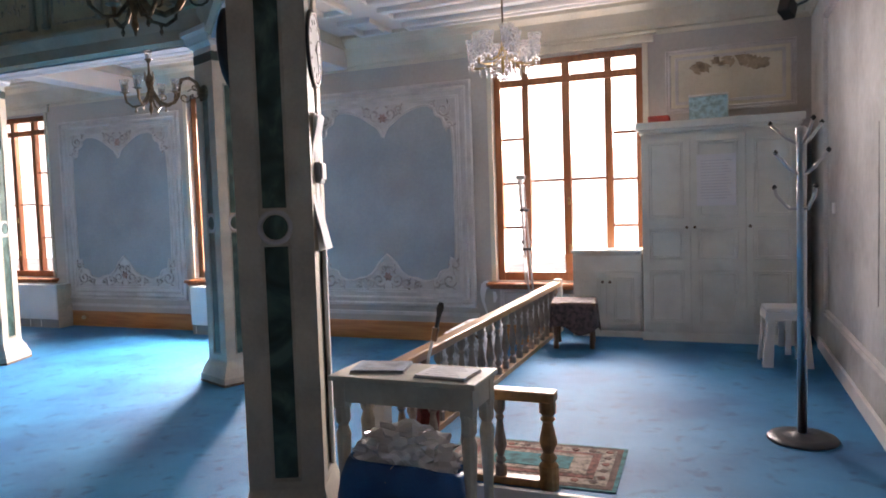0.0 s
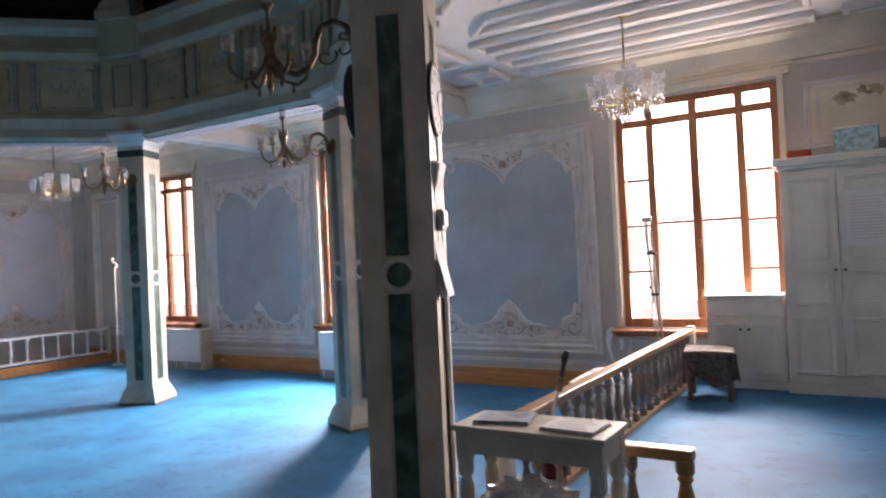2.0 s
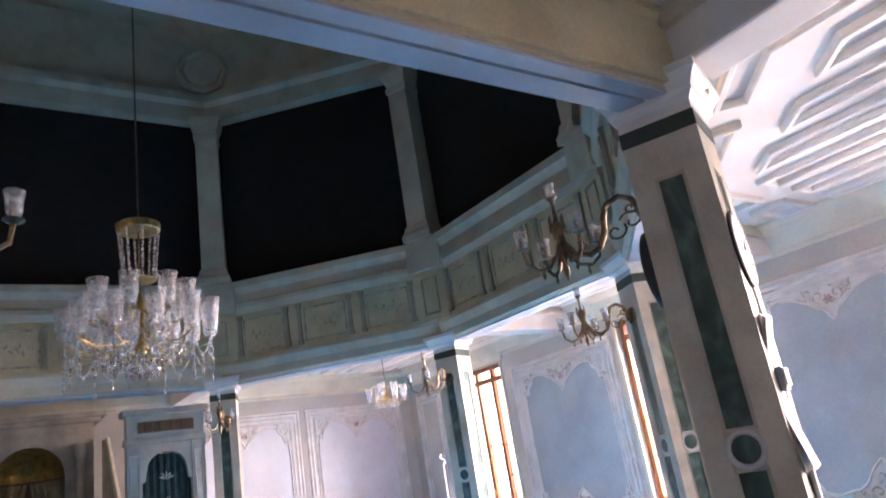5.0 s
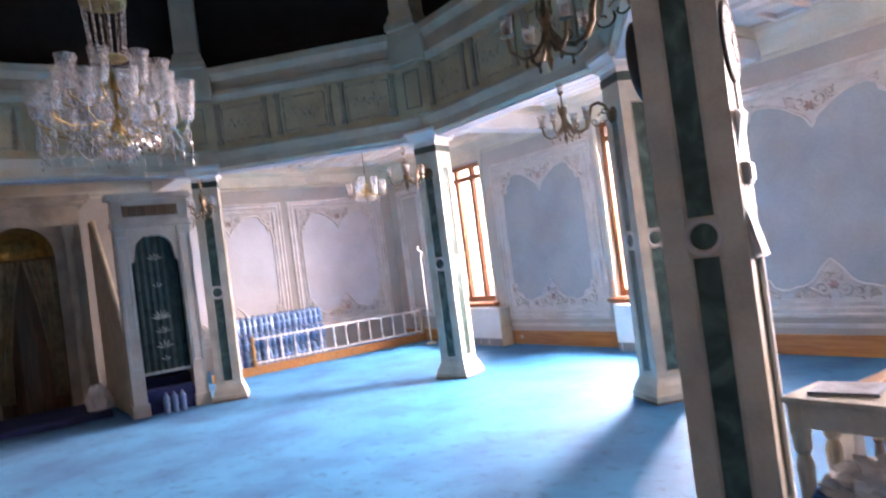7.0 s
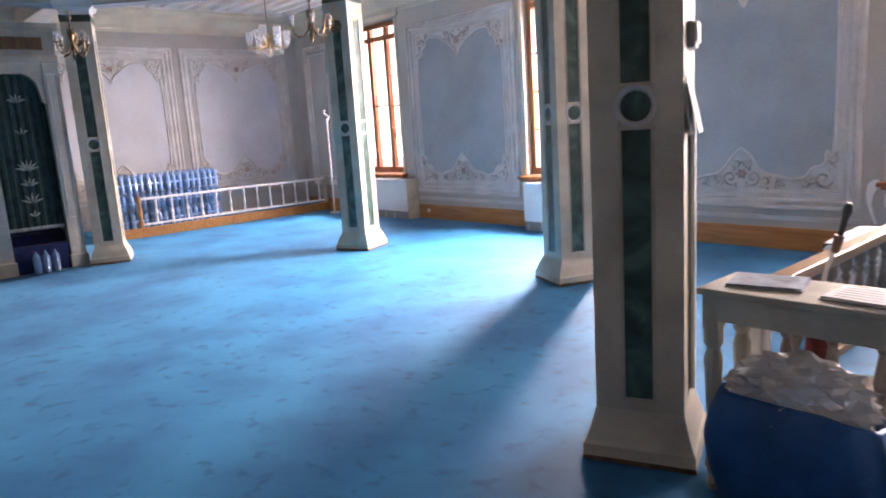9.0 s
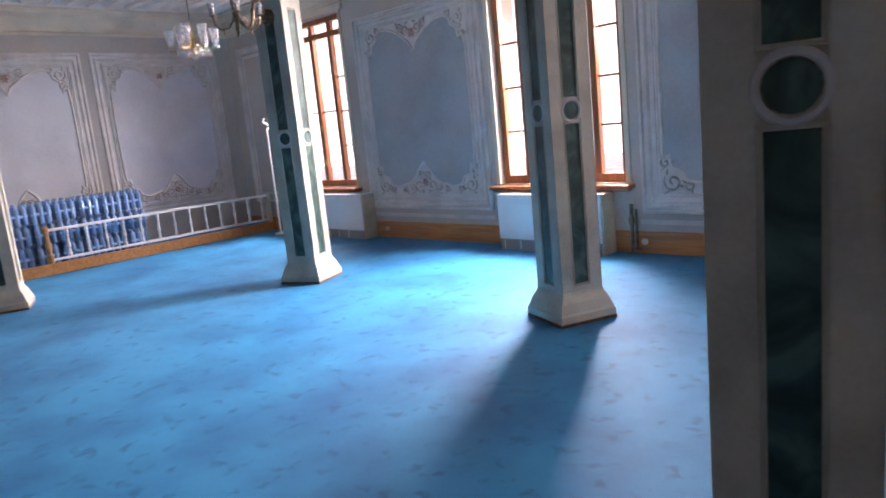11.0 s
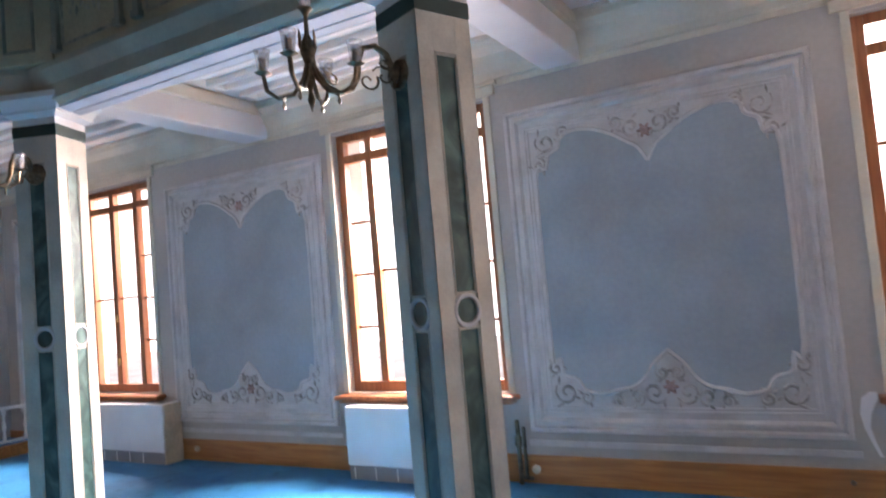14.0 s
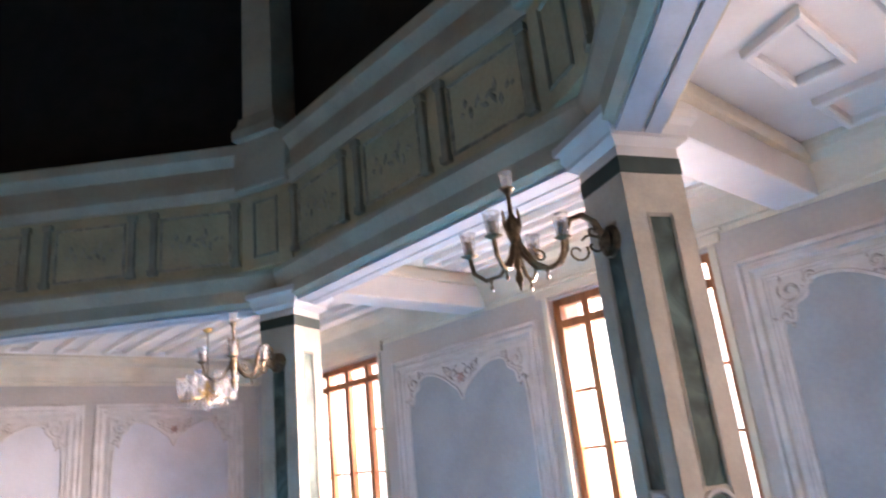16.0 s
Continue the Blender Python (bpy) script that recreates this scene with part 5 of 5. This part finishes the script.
# ---- bracket lamps on the pillars ----
def sconce(index):
    v = PILLARS[index].matrix_world
    s = thing("wall_sconce", v @ pose(-0.177 if index == 0 else -0.164, 0, 2.60) @ Matrix.Diagonal((1.2, 1.02, 1.02, 1)), "bronze scrolled wall bracket with candle arms and glass shades", "wall lamp", "pillar sconces")
    rose = lathe([(0.075, 0), (0.07, 0.012), (0.045, 0.02), (0.05, 0.03), (0.02, 0.045)], 14)
    bmesh.ops.rotate(rose, verts=rose.verts, matrix=Matrix.Rotation(radians(-90), 3, "Y"))
    part("rosette", rose, "bronze", s)
    arc = [(-0.02, 0, -0.07), (-0.03, 0, 0.02), (-0.06, 0, 0.09), (-0.11, 0, 0.12), (-0.165, 0, 0.10), (-0.19, 0, 0.04), (-0.20, 0, -0.04), (-0.23, 0, -0.10), (-0.28, 0, -0.125), (-0.34, 0, -0.10), (-0.385, 0, -0.02), (-0.395, 0, 0.06)]
    part("bracket_arm", tube(arc, 0.015, 7), "bronze", s, "S-shaped bracket")
    for cx, cz, r0, a0 in ((-0.075, -0.02, 0.055, 0.4), (-0.15, -0.05, 0.05, 2.6), (-0.07, 0.045, 0.03, 3.4), (-0.31, -0.07, 0.03, 1.0)):
        part("scroll", tube([(cx - r0 * (1 - i / 15) * math.cos(a0 + i * 0.55), 0, cz + r0 * (1 - i / 15) * math.sin(a0 + i * 0.55)) for i in range(13)], 0.0055, 5), "bronze", s)
    part("stem", lathe([(0.003, -0.22), (0.010, -0.19), (0.016, -0.17), (0.008, -0.13), (0.022, -0.08), (0.014, -0.02), (0.030, 0.04), (0.026, 0.08), (0.009, 0.12), (0.008, 0.20), (0.02, 0.225), (0.03, 0.235), (0.012, 0.24)], 10, at=(-0.40, 0, 0)), "bronze", s, "", True)
    for k in range(6):
        dx, dy = 0.032 * math.cos(k * 1.047), 0.032 * math.sin(k * 1.047)
        part("leaf_spike", lathe([(0.003, 0), (0.007, 0.02), (0.004, 0.05), (0.006, 0.06), (0.001, 0.09)], 5, at=(-0.40 + dx, dy, 0.05)), "bronze", s)
    for k in range(4):
        a = 2 * math.pi * k / 4 + math.pi / 4
        dx, dy = math.cos(a), math.sin(a)
        part("candle_arm", tube([(-0.40, 0, 0.02), (-0.40 + 0.025 * dx, 0.025 * dy, -0.07), (-0.40 + 0.07 * dx, 0.07 * dy, -0.14), (-0.40 + 0.13 * dx, 0.13 * dy, -0.15), (-0.40 + 0.175 * dx, 0.175 * dy, -0.11), (-0.40 + 0.185 * dx, 0.185 * dy, -0.04)], 0.009, 6), "bronze", s)
        part("cup", lathe([(0.006, -0.045), (0.026, -0.035), (0.034, -0.03), (0.014, -0.022), (0.013, 0.02), (0.018, 0.03)], 9, at=(-0.40 + 0.185 * dx, 0.185 * dy, 0)), "bronze", s)
        part("leaf_drop", lathe([(0.002, -0.20), (0.009, -0.185), (0.004, -0.165), (0.010, -0.155), (0.006, -0.14)], 5, at=(-0.40 + 0.11 * dx, 0.11 * dy, 0)), "bronze", s)
        put(SHADE, s, pose(-0.40 + 0.185 * dx, 0.185 * dy, -0.028) @ Matrix.Scale(0.72, 4))
    put(SHADE, s, pose(-0.40, 0, 0.225) @ Matrix.Scale(0.62, 4))
    return s


for k in range(8):
    sconce(k)
for tmpl in (SHADE, DROP, CANDLE):
    bpy.data.objects.remove(tmpl)

# ---- far platform, railing and stacked water bottles ----
FAR = 0.13
tagged(part("floor_far_platform", slab([(QIBLA_X + 0.002, -1.72), (-7.32, -1.72), (-7.32, WALL_Y - 0.025), (QIBLA_X + 0.002, WALL_Y - 0.025)], 0.004, FAR), "carpet"), "low blue-carpeted platform along the prayer wall", "floor", kind="structure")
tagged(part("trim", box(-7.318, -7.27, -1.72, WALL_Y - 0.025, 0.004, FAR + 0.02, 0.006), "skirting"), "wooden curb of the far platform", "curb", kind="structure")
fr = thing("balustrade", pose(-7.30, 0, FAR + 0.02), "low pale-painted railing with turned balusters on a wooden curb", "balustrade")
part("handrail", box(-0.03, 0.03, -1.0, 2.32, 0.42, 0.455, 0.008), "white", fr)
part("bottom_rail", box(-0.025, 0.025, -1.0, 2.32, 0.03, 0.06, 0.006), "white", fr)
b0 = part("baluster", baluster(0.36, 0.022), "white", fr)
b0.matrix_basis = pose(0, -0.75, 0.06)
for k in range(1, 13):
    shared("baluster", b0, fr, pose(0, -0.75 + 0.245 * k, 0.06))
part("post", lathe([(0.04, 0), (0.04, 0.1), (0.025, 0.13), (0.04, 0.2), (0.025, 0.36), (0.04, 0.40), (0.04, 0.46), (0.01, 0.50)], 10, at=(0, -1.0, 0)), "oak", fr, "turned end post")
part("post", box(-0.035, 0.035, 2.29, 2.35, 0, 0.47, 0.006), "beige", fr)

BOTTLE = lathe([(0.038, 0), (0.043, 0.01), (0.043, 0.06), (0.040, 0.07), (0.043, 0.08), (0.043, 0.14), (0.040, 0.15), (0.043, 0.16), (0.043, 0.20), (0.018, 0.245), (0.014, 0.25), (0.014, 0.27)], 8)
bottle_mesh = bpy.data.meshes.new("bottle")
BOTTLE.to_mesh(bottle_mesh)
BOTTLE.free()
bottle_mesh.materials.append(M["bottle"])
rnd = random.Random(7)
for row in range(3):
    for col in range(6):
        for deep in range(2):
            if row == 2 and col == 0 and deep == 1:
                continue
            pk = thing("water_pack", pose(-7.47 - 0.28 * deep + rnd.uniform(-0.01, 0.01), -1.28 + 0.30 * col + rnd.uniform(-0.01, 0.01), FAR + 0.28 * row + 0.001, 0, 0, 90 + rnd.uniform(-2, 2)), "shrink-wrapped pack of blue-tinted plastic water bottles", "water pack", "stacked water packs")
            for i in range(3):
                for j in range(2):
                    ob = new("bottle", bottle_mesh)
                    ob.parent, ob.matrix_basis = pk, pose(-0.09 + 0.09 * i, -0.045 + 0.09 * j, 0)
            part("label_band", box(-0.130, 0.130, -0.084, 0.084, 0.09, 0.13, 0.02), "pack_wrap", pk, "blue printed wrap band")
pl = thing("flag_pole", pose(-6.72, 2.12, 0), "thin white pole with an S-shaped finial by the railing", "pole")
part("rod", tube([(0, 0, 0), (0, 0, 1.62)], 0.015, 8), "white", pl)
part("foot", lathe([(0.09, 0), (0.09, 0.02), (0.03, 0.035)], 14), "white", pl)
part("finial", tube([(0, 0.05 * math.sin(i * 0.75), 1.62 + 0.021 * i) for i in range(9)], 0.016, 6), "white", pl, "S-shaped finial")

# ---- pulpit stair with its curtained gate ----
GX, GY0, GY1 = -5.62, -3.20, -2.26
gm = (GY0 + GY1) / 2
gate = thing("pulpit_gate", pose(GX, gm, 0, 0, 0, 90), "aged ivory pulpit gate with arched opening and header panel", "pulpit gate")
hw = (GY1 - GY0) / 2
for sx in (-1, 1):
    x0, x1 = sorted((sx * hw, sx * (hw - 0.17)))
    part("gate_post", box(x0, x1, -0.08, 0.08, 0, 2.42, 0.008), "pulpit", gate)
    part("post_moulding", ring_frame(0.12, 1.7, 0.02, 0.01), "mould", gate).matrix_basis = pose((x0 + x1) / 2, -0.081, 1.45)
    part("post_foot", box(x0 - 0.02, x1 + 0.02, -0.10, 0.10, 0, 0.16, 0.01), "pulpit", gate)
iw = hw - 0.17
arch = [(-iw, 2.42), (-iw, 1.95)] + [(-iw * 0.86, 1.98), (-iw * 0.80, 2.10)] + [(-iw * 0.80 * math.cos(a), 2.10 + 0.22 * math.sin(a)) for a in [math.pi * k / 12 for k in range(1, 12)]] + [(iw * 0.80, 2.10), (iw * 0.86, 1.98)] + [(iw, 1.95), (iw, 2.42)]
part("arch_head", upright(arch, -0.06, 0.06), "pulpit", gate, "ivory arched head")
head = box(-hw - 0.02, hw + 0.02, -0.10, 0.10, 2.421, 2.50, 0.01)
box(-hw, hw, -0.08, 0.08, 2.50, 2.78, 0.006, head)
box(-hw - 0.05, hw + 0.05, -0.13, 0.13, 2.78, 2.86, 0.012, head)
part("header", head, "pulpit", gate)
part("inscription_panel", box(-hw + 0.13, hw - 0.13, -0.092, -0.082, 2.56, 2.70, 0.004), "brown", gate, "dark inscription panel")
curt = thing("door_curtain", pose(GX - 0.02, gm, 0, 0, 0, 90), "dark green velvet curtain with silver embroidery in the pulpit gate", "curtain")
bm = bmesh.new()
cols = []
for i in range(25):
    x = -iw + 2 * iw * i / 24
    cols.append([bm.verts.new((x, 0.012 * math.sin(i * 1.9), z)) for z in (0.50, 1.2, 1.9, 2.30)])
for a, b in zip(cols, cols[1:]):
    for j in range(3):
        bm.faces.new((a[j], b[j], b[j + 1], a[j + 1]))
part("cloth", bm, "green_cloth", curt)
for z, r, n in ((1.98, 0.10, 5), (1.62, 0.08, 3), (1.20, 0.13, 7), (1.02, 0.10, 5), (0.82, 0.12, 5), (0.66, 0.07, 3)):
    for k in range(n):
        a = math.pi * (k + 0.5) / n
        tip = Vector((r * math.cos(a), -0.022, z + r * math.sin(a)))
        root = Vector((0.2 * r * math.cos(a), -0.022, z))
        part("embroidery", tube([root, root.lerp(tip, 0.5) + Vector((0, 0, 0.012)), tip], (0.004, 0.013, 0.003), 5), "silver", curt)
part("fringe", box(-iw + 0.01, iw - 0.01, -0.03, -0.018, 0.50, 0.54, 0.004), "silver", curt)
stair = thing("pulpit_stair", pose(GX, gm, 0, 0, 0, 90), "pulpit stair rising to the prayer wall with sloping beige sides", "pulpit")
for k in range(8):
    part("step", box(-hw + 0.1, hw - 0.1, 0.09 + 0.22 * k, 0.31 + 0.22 * k, 0, 0.21 * (k + 1)), "bag" if k == 0 else "navy", stair)
for sx in (-1, 1):
    x = sx * (hw - 0.05)
    bm = bmesh.new()
    o = [(0.09, 0.0), (2.0, 0.0), (2.0, 2.75), (1.7, 2.70), (0.09, 1.0)]
    a = [bm.verts.new((x - 0.03, y, z)) for y, z in o]
    b = [bm.verts.new((x + 0.03, y, z)) for y, z in o]
    bm.faces.new(a)
    bm.faces.new(b)
    for k in range(5):
        bm.faces.new((a[k], a[(k + 1) % 5], b[(k + 1) % 5], b[k]))
    part("side", bm, "beige", stair, "beige panelled side")
    part("sloping_rail", tube([(x, 0.09, 1.02), (x, 1.7, 2.72)], 0.04, 6), "beige", stair)
for k in range(3):
    wb_ = thing("water_bottle", pose(GX + 0.19, gm - 0.10 + 0.10 * k, 0.0), "clear plastic water bottle standing at the pulpit foot", "bottle", "bottles at the pulpit")
    ob = new("bottle", bottle_mesh)
    ob.parent = wb_
thr = thing("threshold_carpet", pose(GX, gm, 0, 0, 0, 90), "dark blue carpeted step in the pulpit gate", "step")
part("step", box(-iw, iw, -0.06, 0.088, 0, 0.32, 0.01), "navy", thr)

# ---- prayer niche ----
NY, NR = -4.10, 0.43
ni = thing("prayer_niche", pose(QIBLA_X + 0.001, NY, 0, 0, 0, 90), "tall prayer niche with gilded half dome and tan moulded surround", "prayer niche")
D = 0.5
out = [(-0.80, 0.0), (-NR, 0.0), (-NR, 2.30)] + [(-NR * math.cos(a), 2.30 + NR * math.sin(a)) for a in [math.pi * k / 14 for k in range(1, 14)]] + [(NR, 2.30), (NR, 0.0), (0.80, 0.0), (0.80, 3.0), (-0.80, 3.0)]
part("surround", upright(out, -D, -0.0), "niche", ni, "tan moulded surround")
for sx in (-1, 1):
    part("side_column", lathe([(0.08, 0), (0.08, 0.12), (0.055, 0.16), (0.05, 2.5), (0.07, 2.54), (0.08, 2.62), (0.08, 2.7)], 12, at=(sx * 0.62, -D - 0.06, 0)), "stone", ni)
cap = box(-0.88, 0.88, -D - 0.12, 0, 3.001, 3.06, 0.01)
box(-0.95, 0.95, -D - 0.18, 0, 3.06, 3.14, 0.015, cap)
part("cornice", cap, "niche", ni)
bm = bmesh.new()
ang = [math.pi * k / 12 for k in range(13)]
low = [bm.verts.new((-NR * math.cos(a), -D + 0.02 + (D - 0.03) * math.sin(a), 0.0)) for a in ang]
hi = [bm.verts.new((-NR * math.cos(a), -D + 0.02 + (D - 0.03) * math.sin(a), 2.30)) for a in ang]
for k in range(12):
    bm.faces.new((low[k], low[k + 1], hi[k + 1], hi[k]))
part("niche_lining", bm, "brown", ni, "dark niche lining")
bm = bmesh.new()
rows = []
for i in range(7):
    e = math.pi / 2 * i / 6
    rows.append([bm.verts.new((-NR * math.cos(a) * math.cos(e), -D + 0.02 + (D - 0.03) * math.sin(a) * math.cos(e), 2.30 + NR * math.sin(e))) for a in ang])
for p, q in zip(rows, rows[1:]):
    for k in range(12):
        bm.faces.new((p[k], p[k + 1], q[k + 1], q[k]))
bmesh.ops.remove_doubles(bm, verts=bm.verts, dist=0.001)
part("half_dome", bm, "gold", ni, "gilded half dome")
for sx in (-1, 1):
    bm = bmesh.new()
    cols = []
    for i in range(15):
        t = i / 14
        cols.append([bm.verts.new((sx * (NR * (1.0 - 0.02) - t * (0.10 + w) * NR), -D + 0.08 + 0.05 * math.sin(i * 2.2) + 0.1 * t, z)) for z, w in ((0.25, 0.30), (0.9, 0.34), (1.6, 0.55), (2.25, 0.85))])
    for a, b in zip(cols, cols[1:]):
        for j in range(3):
            bm.faces.new((a[j], b[j], b[j + 1], a[j + 1]))
    part("drape", bm, "drape", ni, "tied-back beige drape")
nstep = thing("niche_mat", pose(-6.9, NY - 0.1, 0), "dark navy mat and folded cloth before the prayer niche", "mat")
part("mat", box(-0.55, 0.75, -0.75, 0.85, 0.001, 0.09, 0.02), "navy", nstep)
wht = thing("folded_cloth", pose(-6.5, -3.45, 0.092), "small heap of white cloth beside the prayer niche", "cloth")
bm = bmesh.new()
bmesh.ops.create_icosphere(bm, subdivisions=3, radius=1)
for v in bm.verts:
    v.co = Vector((v.co.x * 0.14, v.co.y * 0.17, max(0.0, v.co.z + 0.1) * 0.30)) * (1 + 0.3 * noise.noise(v.co * 3))
part("cloth", bm, "paper", wht)
rr_ = thing("rolled_rug", pose(2.64, -1.66, STEP), "rolled maroon rug standing against the balustrade", "rug")
part("roll", tube([(0, 0, 0.0), (0.02, 0.0, 0.22), (0.03, 0.01, 0.42)], [0.055, 0.06, 0.055], 12), "maroon", rr_)

# ---- telescopic rods leaning beside the window ----
st = thing("metal_stand", pose(2.23, 2.16, 0), "thin folded metal stand of two rods by the window", "stand")
part("rod", tube([(0, 0, 0), (-0.125, 0.05, 1.81)], 0.011, 8), "chrome", st)
part("rod", tube([(0.05, 0, 0), (-0.08, 0.05, 1.71)], 0.011, 8), "chrome", st)
for z in (1.06, 1.47):
    part("clamp", box(-0.069 * z - 0.03, -0.069 * z + 0.07, 0.03 * z - 0.018, 0.03 * z + 0.018, z - 0.015, z + 0.015, 0.005), "black", st)
part("head", box(-0.16, -0.06, 0.03, 0.07, 1.79, 1.84, 0.012), "chrome", st)
part("foot", box(-0.03, 0.08, -0.03, 0.03, 0, 0.02, 0.006), "black", st, "rubber foot")
